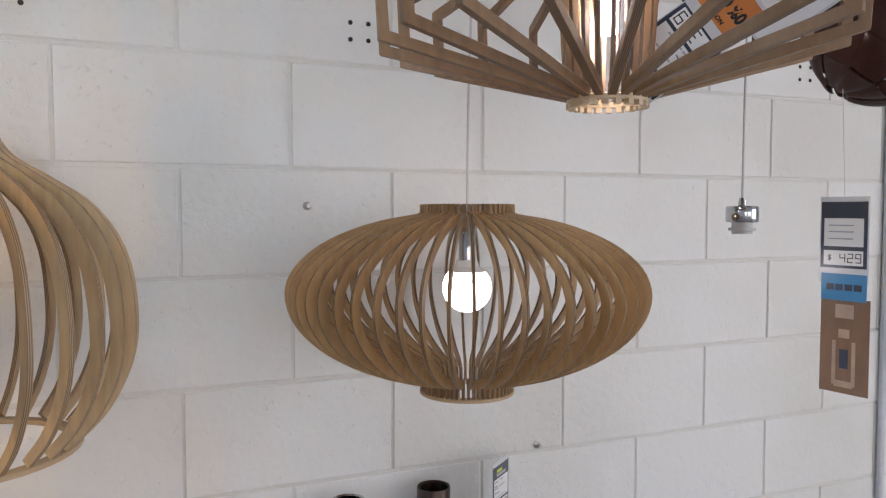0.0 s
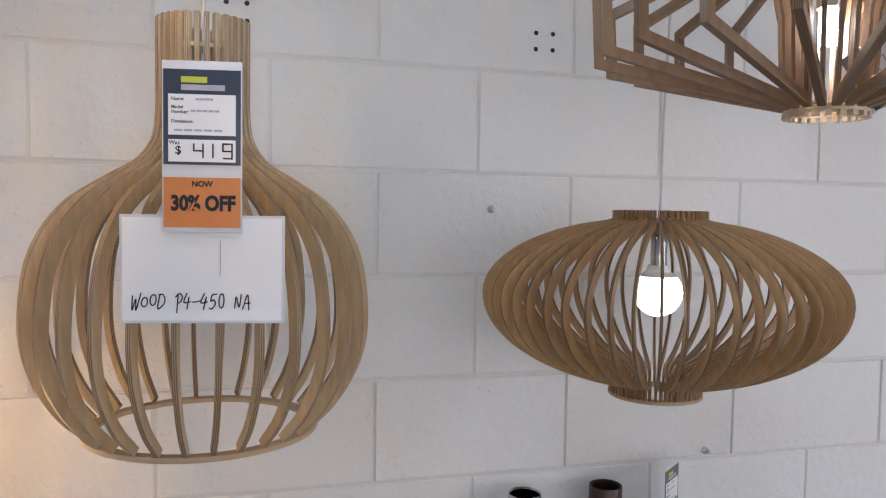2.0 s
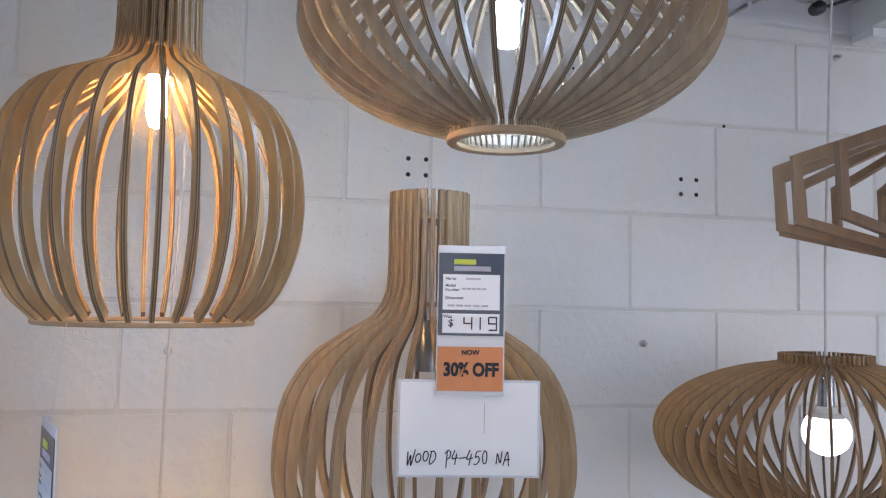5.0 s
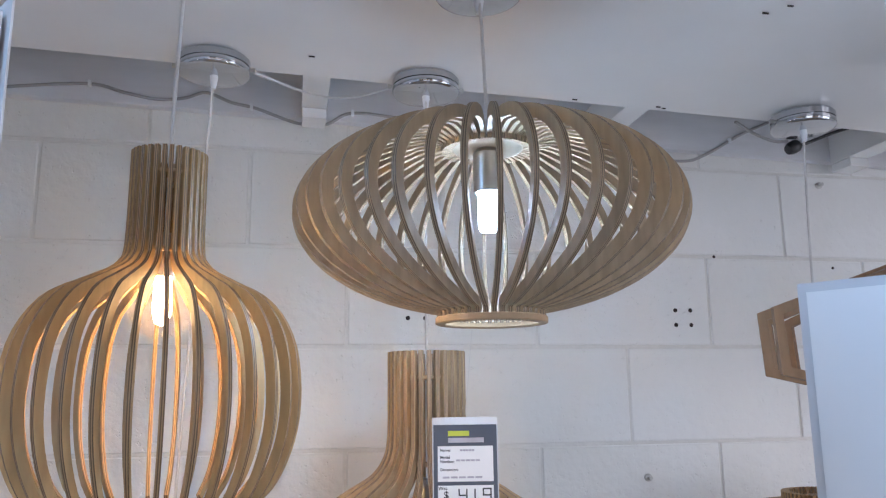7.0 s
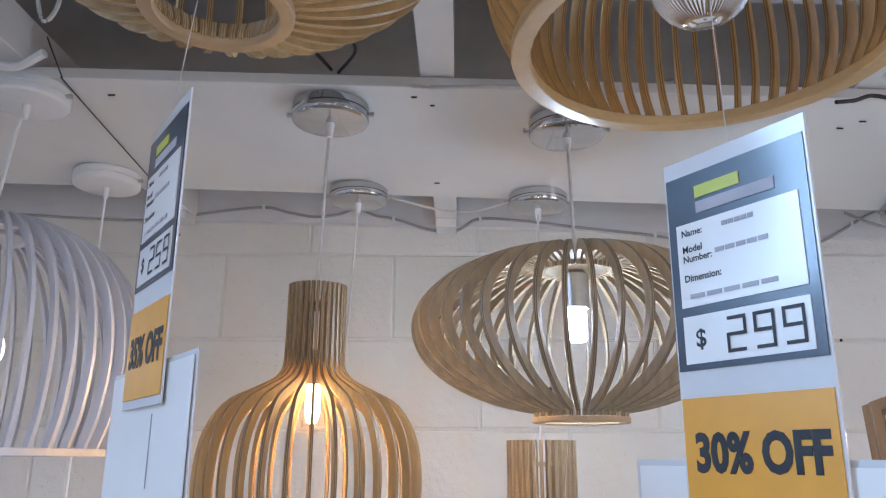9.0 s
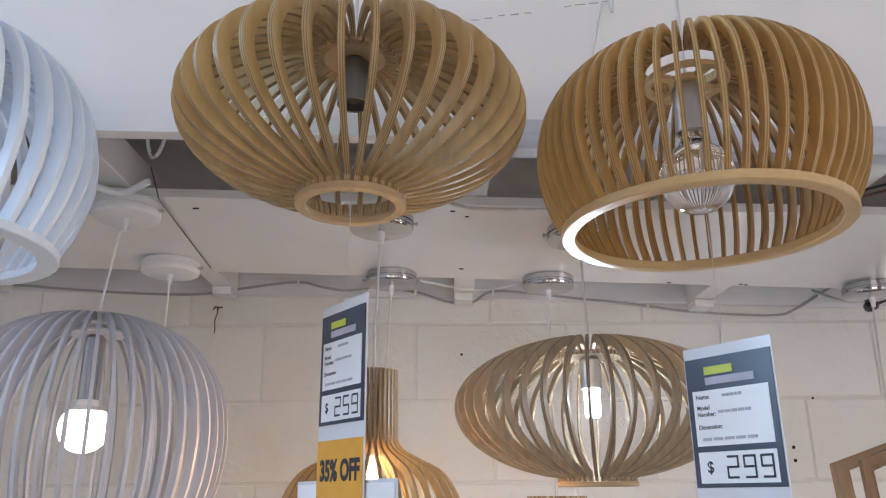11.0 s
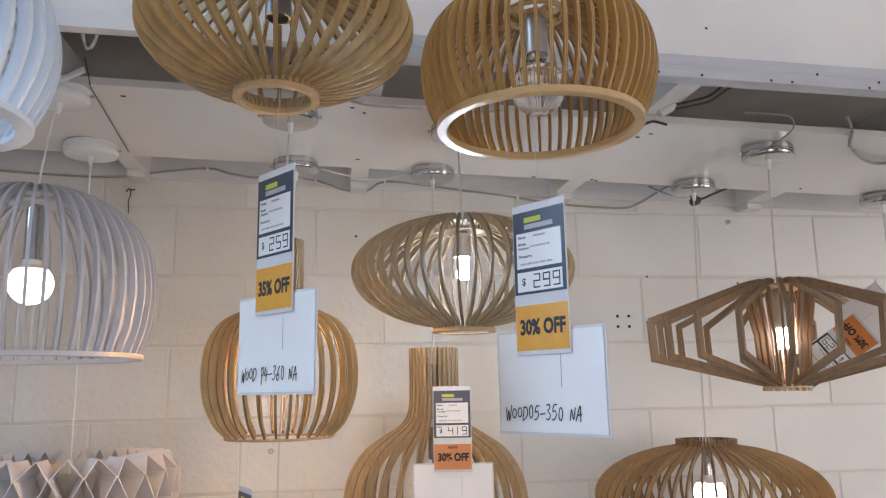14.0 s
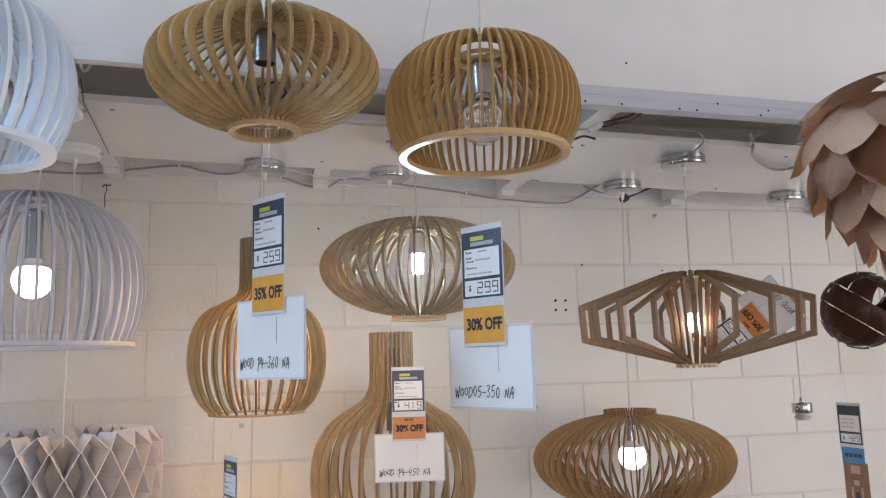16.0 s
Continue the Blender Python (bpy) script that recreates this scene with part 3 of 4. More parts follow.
for pts, mat, r in (([(-0.160, 0.37, 4.0), (-0.174, 0.37, 2.735), (-0.19, 0.37, 2.65), (-0.21, 0.37, 2.559), (-0.225, 0.378, 2.47)], CORD, 0.0014),
                    ([(-0.90, 0.56, 2.62), (-0.895, 0.57, 2.55), (-0.885, 0.58, 2.50), (-0.87, 0.585, 2.53), (-0.865, 0.58, 2.62)], WHITE_METAL, 0.003),
                    ([(-0.60, 0.60, 2.60), (-0.59, 0.61, 2.50), (-0.57, 0.61, 2.49), (-0.55, 0.6, 2.52), (-0.56, 0.6, 2.62)], CABLE, 0.003),
                    ([(-0.52, 0.70, 2.49), (-0.54, 0.64, 2.50), (-0.50, 0.62, 2.51), (-0.48, 0.66, 2.50), (-0.51, 0.70, 2.485)], BLACK, 0.0025),
                    ([(1.1, 0.70, 2.48), (1.16, 0.64, 2.44), (1.25, 0.63, 2.44), (1.33, 0.68, 2.47)], CABLE, 0.004)):
    tagged(part("cable", tube(smooth_line(pts, 24), r), mat), "loose cable hanging in the ceiling gap", "cable", "cables in the ceiling gap")
plug_lead = tagged(part("plug_lead", tube(smooth_line([(0.612, 1.24, 2.402), (0.668, 1.25, 2.425), (0.73, 1.26, 2.450), (0.80, 1.27, 2.472)], 16), 0.0034), BLACK), "black lead with a round plug hanging beside a canopy", "cable", "cables in the ceiling gap")
part("plug", lathe([(0, -0.016), (0.010, -0.015), (0.0135, -0.006), (0.0135, 0.008), (0.009, 0.014), (0, 0.015)], 20), BLACK, plug_lead, "round black plug", True).matrix_basis = pose(0.604, 1.238, 2.401, 0, 62, 0)
connector = thing_at("cable_connector", (0.232, 0.60, 2.426), "white plastic cable connector in the ceiling gap", "connector")
part("body", box(0.034, 0.016, 0.014, (0, 0, 0), 0.002), WHITE_METAL, connector).matrix_basis = pose(0, 0, 0, 0, -28, 0)
part("strip", box(0.020, 0.012, 0.008, (0.012, 0, -0.008), 0.0015), WHITE_METAL, connector).matrix_basis = pose(0, 0, 0, 0, -55, 0)
duct = thing_at("duct", (-1.06, 0.53, 2.60), "white round duct in the ceiling recess", "duct")
part("pipe", lathe([(0.0, -0.22), (0.042, -0.22), (0.044, -0.215), (0.044, 0.215), (0.042, 0.22), (0, 0.22)], 32), WHITE_METAL, duct, "", True).matrix_basis = pose(0, 0, 0.0, 0, 78, 18)
part("strap", lathe([(0.0445, -0.012), (0.047, -0.012), (0.047, 0.012), (0.0445, 0.012)], 32, True), STEEL, duct, "", True).matrix_basis = pose(0.05, 0.016, 0.011, 0, 78, 18)
part("hanger", box(0.012, 0.002, 0.10, (0.05, 0.016, 0.10)), STEEL, duct)


def mark(name, x, y, z, w, d, h, parent_label, category, mat=HOLE):
    return tagged(part(name, box(w, d, h, (x, y, z)), mat), parent_label, category, "staples and marks on the boards", "structure")


rs = random.Random(21)
for x, y in ((-0.374, 0.746), (0.247, 0.786), (0.268, 0.76), (0.262, 1.146), (0.275, 1.15), (-0.377, 1.082), (-0.86, 0.74), (-0.40, 0.72), (0.84, 0.74), (0.86, 1.12), (-0.99, 1.14), (-0.97, 0.73), (0.10, 1.15)):
    mark("staple", x, y, board_z(x) + 0.0002, rs.uniform(0.006, 0.011), 0.0022, 0.0022, "small dark staple in the white board", "staple")
for x in (0.12, 0.20, 0.33, 0.37, 0.42, 0.52, 0.54, 0.74, 0.95):
    mark("screw_mark", x, 0.3813, board_z(x) - 0.013 + rs.choice((-0.012, 0.0, 0.006)), 0.004, 0.0012, 0.004, "dark screw hole in the grey strip", "screw hole")
for k in range(14):
    u = k / 13
    if k in (6, 7):
        continue
    ob = mark("crack", 0, 0, 0, rs.uniform(0.008, 0.016), 0.0008, 0.0012, "hairline crack in the white bulkhead", "crack", GREY_INK)
    ob.matrix_basis = pose(-0.389 + 0.245 * u, 0.3876, 2.618 + 0.037 * u + rs.uniform(-0.001, 0.001), 0, -8 + rs.uniform(-8, 8), 0)
for x, z in ((0.219, 2.501), (-0.45, 2.56)):
    mark("nail_hole", x, 0.3877, z, 0.004, 0.0008, 0.004, "small nail hole in the bulkhead", "nail hole")

# ---- rib pendants ----


def ellipse_profile(r_wide, z_wide, up, down, r_top, r_bottom, n=9):
    lo, hi = math.asin(r_bottom / r_wide), math.asin(r_top / r_wide)
    pts = [(r_wide * math.sin(a), z_wide - down * math.cos(a)) for a in np.linspace(lo, math.pi / 2, n)]
    return pts + [(r_wide * math.sin(a), z_wide + up * math.cos(a)) for a in np.linspace(math.pi / 2, hi, n)[1:]]


def oval_pendant():
    """Wide oval with a short collar above and below."""
    t = thing_at("oval_pendant", (0.527, 1.133, 1.434), "wide oval brown slatted wood pendant with lit white globe", "pendant light", LIGHTS)
    body = ellipse_profile(0.291, 0.162, 0.130, 0.148, 0.082, 0.082)
    prof = [(0.076, 0.0), (0.0765, 0.012)] + body + [(0.077, 0.292), (0.077, 0.302)]
    ribs(t, rib_mesh("oval_rib", prof, (0.013, 0.017, 0.013), 0.0042, OLIVE, 40), 54)
    part("bottom_ring", washer(0.077, 0.060, -0.005, 0.001), RING, t, "thin plywood ring")
    part("top_ring", washer(0.072, 0.02, 0.286, 0.291), RING, t, "thin plywood ring")
    socket_and_bulb(t, 0.285, "globe", 0.073, 0.0135)
    cord_and_canopy(t, 0.285, (0.54, 1.118, board_z(0.54)))
    return t


def flat_pendant(name, place, label, r, bottom_r, height, wide, number, mat, kind, canopy, thick, deep, turn):
    """Pressed round shade whose ribs turn inwards at the top to a small plate."""
    t = thing_at(name, place, label, "pendant light", LIGHTS)
    body = ellipse_profile(r, wide * height, height * (1.02 - wide), height * wide * 1.02, 0.34 * r, bottom_r + 0.018)
    prof = [(bottom_r + 0.002, -0.004), (bottom_r + 0.003, 0.003)] + body + [(0.24 * r, 0.965 * height), (0.195 * r, 0.935 * height), (0.18 * r, 0.885 * height)]
    ribs(t, rib_mesh(name + "_rib", prof, (0.011, deep, 0.014), thick, mat, 48), number, radians(turn))
    part("bottom_ring", washer(bottom_r + 0.004, bottom_r - 0.008, -0.011, -0.003), RING, t, "plywood bottom ring")
    part("top_plate", washer(0.205 * r, 0.008, 0.885 * height, 0.905 * height), RING if kind == "none" else GREY_PLY, t, "round plywood top plate")
    socket_and_bulb(t, 0.885 * height, kind, 0.055, 0.018)
    cord_and_canopy(t, 0.885 * height, canopy)
    return t


def bottle_pendant(name, place, label, s, number, kind, canopy, mat, low=0.026):
    """Tall bottle shade: a round belly below a straight slatted neck."""
    t = thing_at(name, place, label, "pendant light", LIGHTS)
    prof = [(0.150, low), (0.186, low + 0.038), (0.213, 0.118 + 0.5 * low), (0.2205, 0.205), (0.209, 0.285), (0.173, 0.345), (0.122, 0.382), (0.085, 0.405), (0.066, 0.432), (0.0605, 0.465), (0.060, 0.52), (0.060, 0.588)]
    if kind == "warm":
        prof[6:10] = [(0.121, 0.375), (0.086, 0.393), (0.0685, 0.409), (0.0615, 0.432)]
    prof = [(a * s, b * s) for a, b in prof]
    ribs(t, rib_mesh(name + "_rib", prof, (0.012 * s, 0.019 * s, 0.011 * s), 0.006 * s + 0.0004, mat, 40), number)
    part("bottom_ring", washer(0.1525 * s, 0.136 * s, (low - 0.006) * s, (low + 0.001) * s), RING, t, "thin plywood hoop")
    part("neck_ring", washer(0.053 * s, 0.044 * s, 0.42 * s, 0.427 * s), RING, t, "thin plywood hoop")
    part("neck_ring", washer(0.053 * s, 0.010 * s, 0.545 * s, 0.552 * s), RING, t, "thin plywood hoop")
    socket_and_bulb(t, 0.40 * s if kind == "none" else 0.455 * s, kind, 0.075 * s if kind == "none" else 0.05, 0.016)
    part("inner_cord", tube([(0, 0, 0.40 * s), (0, 0, 0.56 * s)], 0.0023), CORD, t)
    cord_and_canopy(t, 0.55 * s, canopy)
    return t


def dome_pendant(name, place, label, prof, number, mat, ring_mat, kind, canopy, ring_w=0.02, thick=0.0045, depth=(0.016, 0.02, 0.016), white=False):
    """Slatted dome, open below with a flat ring."""
    t = thing_at(name, place, label, "pendant light", LIGHTS)
    ribs(t, rib_mesh(name + "_rib", prof, depth, thick, mat, 34), number)
    r, top = prof[0][0], prof[-1][1]
    part("rim", washer(r + 0.003, r - ring_w, -0.006, 0.004), ring_mat, t, "flat ring round the opening")
    r1 = prof[-1][0] + 0.002
    if kind == "clear":
        plate_ring = part("top_plate", washer(r1, r1 - 0.009, top - 0.03, top - 0.024), ring_mat, t, "round top plate with four open slots")
        part("hub", washer(0.020, 0.007, top - 0.0302, top - 0.0238), ring_mat, plate_ring)
        for k in range(4):
            bar = part("spoke", box(r1 - 0.026, 0.008, 0.0056, (r1 / 2 + 0.005, 0, 0)), ring_mat, plate_ring)
            bar.matrix_basis = pose(0, 0, top - 0.027, 0, 0, 90 * k + 20)
    else:
        part("top_plate", washer(r1, 0.007, top - 0.03, top - 0.024), ring_mat, t, "small round top plate")
    socket_and_bulb(t, top - 0.03, kind, 0.108 if kind == "globe" else 0.06, 0.017)
    cord_and_canopy(t, top - 0.03, canopy, white=white)
    return t


def frame_pendant():
    """Faceted shade of bent stick frames set round a lit core."""
    t = thing_at("faceted_pendant", (0.59, 0.842, 1.868), "faceted brown timber stick pendant with a lit core", "pendant light", LIGHTS)
    outer = [(0.05, 0.0), (0.298, 0.064), (0.303, 0.162), (0.075, 0.242), (0.045, 0.242)]
    w = 0.0135
    inner = [(0.054, w + 0.001), (0.298 - w, 0.064 + w * 0.8), (0.303 - w, 0.162 - w * 0.8), (0.073, 0.242 - w), (0.045, 0.242 - w)]
    bm = bmesh.new()
    h = 0.0055
    rows = []
    for (r, z), (q, y) in zip(outer, inner):
        rows.append([bm.verts.new((r, -h, z)), bm.verts.new((r, h, z)), bm.verts.new((q, h, y)), bm.verts.new((q, -h, y))])
    for a, b in zip(rows, rows[1:]):
        for j in range(4):
            bm.faces.new((a[j], a[(j + 1) % 4], b[(j + 1) % 4], b[j]))
    bm.faces.new(rows[0]), bm.faces.new(rows[-1])
    bmesh.ops.recalc_face_normals(bm, faces=bm.faces)
    bmesh.ops.bevel(bm, geom=bm.edges[:], offset=0.0007, segments=1, affect="EDGES")
    me = bpy.data.meshes.new("stick_frame")
    bm.to_mesh(me)
    bm.free()
    me.materials.append(WALNUT)
    ribs(t, me, 20, 0.12, "stick_frame")
    waist = [(0.056, 0.012), (0.0585, 0.05), (0.061, 0.09), (0.062, 0.118), (0.064, 0.126), (0.071, 0.165), (0.080, 0.222)]
    sm = rib_mesh("core_slat", waist, (0.010, 0.010, 0.010), 0.006, WALNUT, 12)
    ribs(t, sm, 20, 0.12, "core_slat")
    part("bottom_ring", washer(0.052, 0.042, -0.004, 0.004), PALE_RING, t, "pale plywood ring with notches")
    for k in range(20):
        a = 0.12 + math.pi * (k + 0.5) / 10
        tab = part("tab", box(0.011, 0.008, 0.007, (0, 0, 0), 0.0006), PALE_RING, t)
        tab.matrix_basis = pose(0.0475 * math.cos(a), 0.0475 * math.sin(a), -0.0068, 0, 0, math.degrees(a))
    part("top_ring", washer(0.084, 0.008, 0.2235, 0.2285), RING, t, "plywood top ring")
    socket_and_bulb(t, 0.2235, "core", 0.092, 0.0165)
    cord_and_canopy(t, 0.225, (0.57, 0.80, board_z(0.57)))
    return t


oval_pendant()
bottle_pendant("bottle_pendant", (-0.192, 1.076, 1.387), "large unlit bottle-shaped slatted oak pendant with price tag in front", 1.0, 30, "none", (-0.18, 1.13, board_z(-0.18)), OAK, 0.052)
bottle_pendant("bottle_pendant", (-0.54, 0.785, 1.772), "smaller bottle-shaped slatted wood pendant glowing warm inside", 0.703, 32, "warm", (-0.528, 0.755, board_z(-0.53)), BURNT)
flat_pendant("flat_pendant", (-0.168, 0.762, 2.001), "flattened round slatted wood pendant with bright cool bulb", 0.233, 0.062, 0.228, 0.516, 44, PALE_PLY, "tube", (-0.169, 0.785, board_z(-0.17)), 0.0052, 0.0145, 4.3)
flat_pendant("flat_pendant", (-0.515, 0.198, 2.276), "flattened honey-coloured slatted wood pendant, unlit", 0.187, 0.054, 0.185, 0.50, 38, WHEAT, "none", (-0.51, 0.2, 4.0), 0.0054, 0.0160, 8.0)
dome_pendant("dome_pendant", (-0.145, 0.212, 2.245), "honey-coloured slatted wood dome pendant with clear bulb", [(0.145, 0.0), (0.162, 0.035), (0.170, 0.082), (0.160, 0.133), (0.127, 0.173), (0.085, 0.193), (0.045, 0.199)], 58, HONEY, HONEY_RING, "clear", (-0.145, 0.212, 4.0), 0.012, 0.0042, (0.011, 0.013, 0.012))
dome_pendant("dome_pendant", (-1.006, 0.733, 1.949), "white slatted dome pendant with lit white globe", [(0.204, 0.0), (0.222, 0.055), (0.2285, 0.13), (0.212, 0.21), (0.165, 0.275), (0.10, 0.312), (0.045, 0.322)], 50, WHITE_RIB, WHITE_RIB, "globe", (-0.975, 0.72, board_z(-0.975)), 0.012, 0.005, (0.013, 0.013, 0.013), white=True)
dome_pendant("dome_pendant", (-0.985, 0.2, 2.232), "white slatted dome pendant with thick white rim, unlit", [(0.152, 0.0), (0.172, 0.045), (0.182, 0.10), (0.170, 0.165), (0.135, 0.215), (0.085, 0.24), (0.045, 0.247)], 40, WHITE_BLUE_LIT, WHITE_BLUE_LIT, "none", (-0.985, 0.2, 4.0), 0.02, 0.0065, (0.016, 0.017, 0.016), white=True)
frame_pendant()


def tube_pendant():
    t = thing_at("tube_pendant", (-0.566, 1.124, 1.19), "slim cylindrical slatted wood pendant glowing warm inside", "pendant light", LIGHTS)
    ribs(t, rib_mesh("tube_rib", [(0.057, 0.0), (0.057, 0.1), (0.057, 0.2), (0.057, 0.298)], (0.01, 0.01, 0.01), 0.005, OAK, 6), 30)
    for z in (0.03, 0.25):
        part("hoop", washer(0.048, 0.01 if z > 0.1 else 0.04, z, z + 0.005), RING, t, "thin plywood hoop")
    socket_and_bulb(t, 0.25, "warm", 0.06, 0.016)
    cord_and_canopy(t, 0.25, (-0.534, 1.13, board_z(-0.534)))


tube_pendant()


def lattice_pendant():
    """Drum of deep zigzag strips that meet their neighbours in diamonds, closed above by a flat ring."""
    t = thing_at("lattice_pendant", (-1.02, 1.08, 1.40), "white drum pendant of folded strips in a diamond lattice", "pendant light", LIGHTS)
    strip_white = surface("white_folded_card", (0.74, 0.71, 0.72), 0.5, vary=0.06, grain=(30, 30, 30))
    n, r, h, dep, step = 46, 0.237, 0.348, 0.088, 0.058
    folds = [(0.0, 1.0)] + [(0.023 + step * k, -1.0 if k % 2 == 0 else 1.0) for k in range(6)] + [(h, -1.0)]
    for odd in (0, 1):
        bm = bmesh.new()
        rows = []
        for z, side in folds:
            a = (side if odd else -side) * (math.pi / n - 0.004)
            end = 0.026 if z in (0.0, h) else 0.0
            c, s, th = math.cos(a), math.sin(a), 0.0011
            rows.append([bm.verts.new((q * c - e * s, q * s + e * c, z)) for q, e in ((r - end, -th), (r - end, th), (r - dep, th), (r - dep, -th))])
        for a, b in zip(rows, rows[1:]):
            for j in range(4):
                bm.faces.new((a[j], a[(j + 1) % 4], b[(j + 1) % 4], b[j]))
        bm.faces.new(rows[0]), bm.faces.new(rows[-1])
        bmesh.ops.recalc_face_normals(bm, faces=bm.faces)
        me = bpy.data.meshes.new("folded_strip")
        bm.to_mesh(me)
        bm.free()
        me.materials.append(strip_white)
        for k in range(odd, n, 2):
            ob = part("folded_strip", me, None, t)
            ob.rotation_euler = (0, 0, 2 * math.pi * k / n)
    liner = surface("beige_liner", (0.72, 0.66, 0.58), 0.7, vary=0.1, grain=(30, 30, 30))
    part("liner", lathe([(r - dep - 0.001, 0.016), (r - dep - 0.001, h - 0.03), (r - dep - 0.003, h - 0.03), (r - dep - 0.003, 0.016)], 64, True), liner, t, "beige inner drum", True)
    part("inner_ring", washer(r - dep - 0.004, r - dep - 0.014, 0.13, 0.138), WHITE_BLUE_LIT, t, "white hoop")
    part("bottom_ring", washer(r - dep, r - dep - 0.012, 0.004, 0.012), WHITE_RIB, t, "white hoop")
    for k in range(3):
        a = 2 * math.pi * k / 3 + 0.4
        part("spoke", tube([(0.01 * math.cos(a), 0.01 * math.sin(a), 0.134), ((r - dep - 0.005) * math.cos(a), (r - dep - 0.005) * math.sin(a), 0.134)], 0.002), STEEL, t)
    socket_and_bulb(t, 0.19, "none", 0.06)
    cord_and_canopy(t, 0.19, (-1.02, 1.085, board_z(-1.02)), white=True, canopy_r=0.062)


lattice_pendant()


def veneer_ball():
    """Ball of curved dark bands with gaps between."""
    t = thing_at("woven_pendant", (1.134, 0.87, 2.004), "dark brown veneer ball pendant with open gaps", "pendant light", LIGHTS)
    r, lon, lat = 0.104, 9, 5
    tip = pose(0, 0, 0, 28, 24, 10)
    gone = {(1, 3), (2, 3), (6, 3), (7, 3), (4, 4)}
    for i in range(lon):
        for j in range(lat):
            if (i, j) in gone:
                continue
            bm = bmesh.new()
            grid = []
            for u in np.linspace(0.02, 0.98, 6):
                v0 = math.pi * (0.06 + 0.88 * (j + u) / lat)
                row = []
                for v in np.linspace(0.02, 0.98, 6):
                    a = 2 * math.pi * (i + v + 0.35 * math.sin(v0 * 2)) / lon
                    rr = r + 0.003 * ((i + j) % 2) + 0.004 * math.sin(math.pi * v)
                    row.append(bm.verts.new((rr * math.sin(v0) * math.cos(a), rr * math.sin(v0) * math.sin(a), -rr * math.cos(v0))))
                grid.append(row)
            for p, q in zip(grid, grid[1:]):
                for k in range(5):
                    bm.faces.new((p[k], p[k + 1], q[k + 1], q[k]))
            bmesh.ops.solidify(bm, geom=bm.faces[:], thickness=0.0012)
            leaf = part("veneer_panel", bm, VENEER, t, "", True)
            leaf.matrix_basis = tip
    for k in range(lon):
        a = 2 * math.pi * k / lon
        pts = [((r - 0.002) * math.sin(v) * math.cos(a + 0.7 * math.sin(v * 2) / lon * math.pi), (r - 0.002) * math.sin(v) * math.sin(a + 0.7 * math.sin(v * 2) / lon * math.pi), -(r - 0.002) * math.cos(v)) for v in np.linspace(0.15, 2.98, 16)]
        hoop = part("rib", tube(pts, 0.0025, 6), VENEER, t)
        hoop.matrix_basis = tip
    socket_and_bulb(t, 0.10, "none", 0.06)
    cord_and_canopy(t, 0.10, (1.134, 0.87, board_z(1.134)))


veneer_ball()


def leaf_pendant():
    """Cone of overlapping pointed leaves, in rings that grow smaller downwards."""
    t = thing_at("leaf_pendant", (0.635, 0.12, 2.06), "pine-cone pendant of overlapping tan veneer leaves", "pendant light", LIGHTS)
    rl, size = random.Random(3), 0.85
    rings = [(0.0, 0.075, 6, 0.13, 8), (0.06, 0.14, 8, 0.15, 14), (0.13, 0.19, 10, 0.165, 22), (0.20, 0.22, 11, 0.17, 36), (0.26, 0.20, 11, 0.165, 66), (0.31, 0.14, 10, 0.15, 104)]
    bm = bmesh.new()
    n = 8
    rows = []
    for i in range(n + 1):
        u = i / n
        w = 0.066 * (math.sin(math.pi * min(1, u * 0.86 + 0.14)) ** 0.75)
        rows.append([bm.verts.new((0.012 * math.sin(math.pi * u) - 0.010 * (abs(v) ** 2), v * w, -u)) for v in (-1, -0.5, 0, 0.5, 1)] if i < n else [bm.verts.new((0, 0, -1))])
    for a, b in zip(rows, rows[1:]):
        for j in range(4):
            bm.faces.new([a[j], a[j + 1], b[j + 1], b[j]] if len(b) > 1 else [a[j], a[j + 1], b[0]])
    bmesh.ops.solidify(bm, geom=bm.faces[:], thickness=0.001)
    me = bpy.data.meshes.new("leaf")
    bm.to_mesh(me)
    bm.free()
    me.materials.append(LEAF)
    me.polygons.foreach_set("use_smooth", [True] * len(me.polygons))
    me.set_sharp_from_angle(angle=radians(40))
    for m, (z, r, count, length, tilt) in enumerate(rings):
        for k in range(count):
            a = 2 * math.pi * (k + 0.5 * (m % 2)) / count + rl.uniform(-0.05, 0.05)
            leaf = part("leaf", me, None, t)
            leaf.matrix_basis = pose(0, 0, z * size, 0, 0, math.degrees(a)) @ pose(r * 0.72 * size, 0, 0.07 * size, 0, -tilt * 0.55 + rl.uniform(-4, 4), 0) @ Matrix.Diagonal((size, (1.1 if m > 1 else 0.8) * size, length * size, 1))
    part("core", lathe([(p * size, q * size) for p, q in ((0, 0.0), (0.03, 0.03), (0.07, 0.12), (0.10, 0.22), (0.10, 0.30), (0.03, 0.34), (0, 0.34))], 24), LEAF, t, "inner shell", True)
    cord_and_canopy(t, 0.34 * size, (0.635, 0.12, 4.0))


leaf_pendant()


def bare_holder():
    t = thing_at("bare_pendant", (1.097, 1.12, 1.684), "chrome pendant lamp holder on a flex, no shade", "pendant light", LIGHTS)
    part("holder_cap", lathe([(0, 0.066), (0.006, 0.066), (0.008, 0.052), (0.0285, 0.05), (0.030, 0.047), (0.030, 0.022), (0.0285, 0.02), (0, 0.02)], 40), CHROME, t, "polished chrome cap", True)
    part("holder_ring", lathe([(0, 0.02), (0.019, 0.02), (0.019, 0.010), (0.025, 0.009), (0.025, 0.004), (0.019, 0.003), (0.0185, -0.002), (0, -0.002)], 32), GREY_PLASTIC, t, "grey plastic shade ring", True)
    cord_and_canopy(t, 0.062, (1.12, 1.135, board_z(1.12)))


bare_holder()

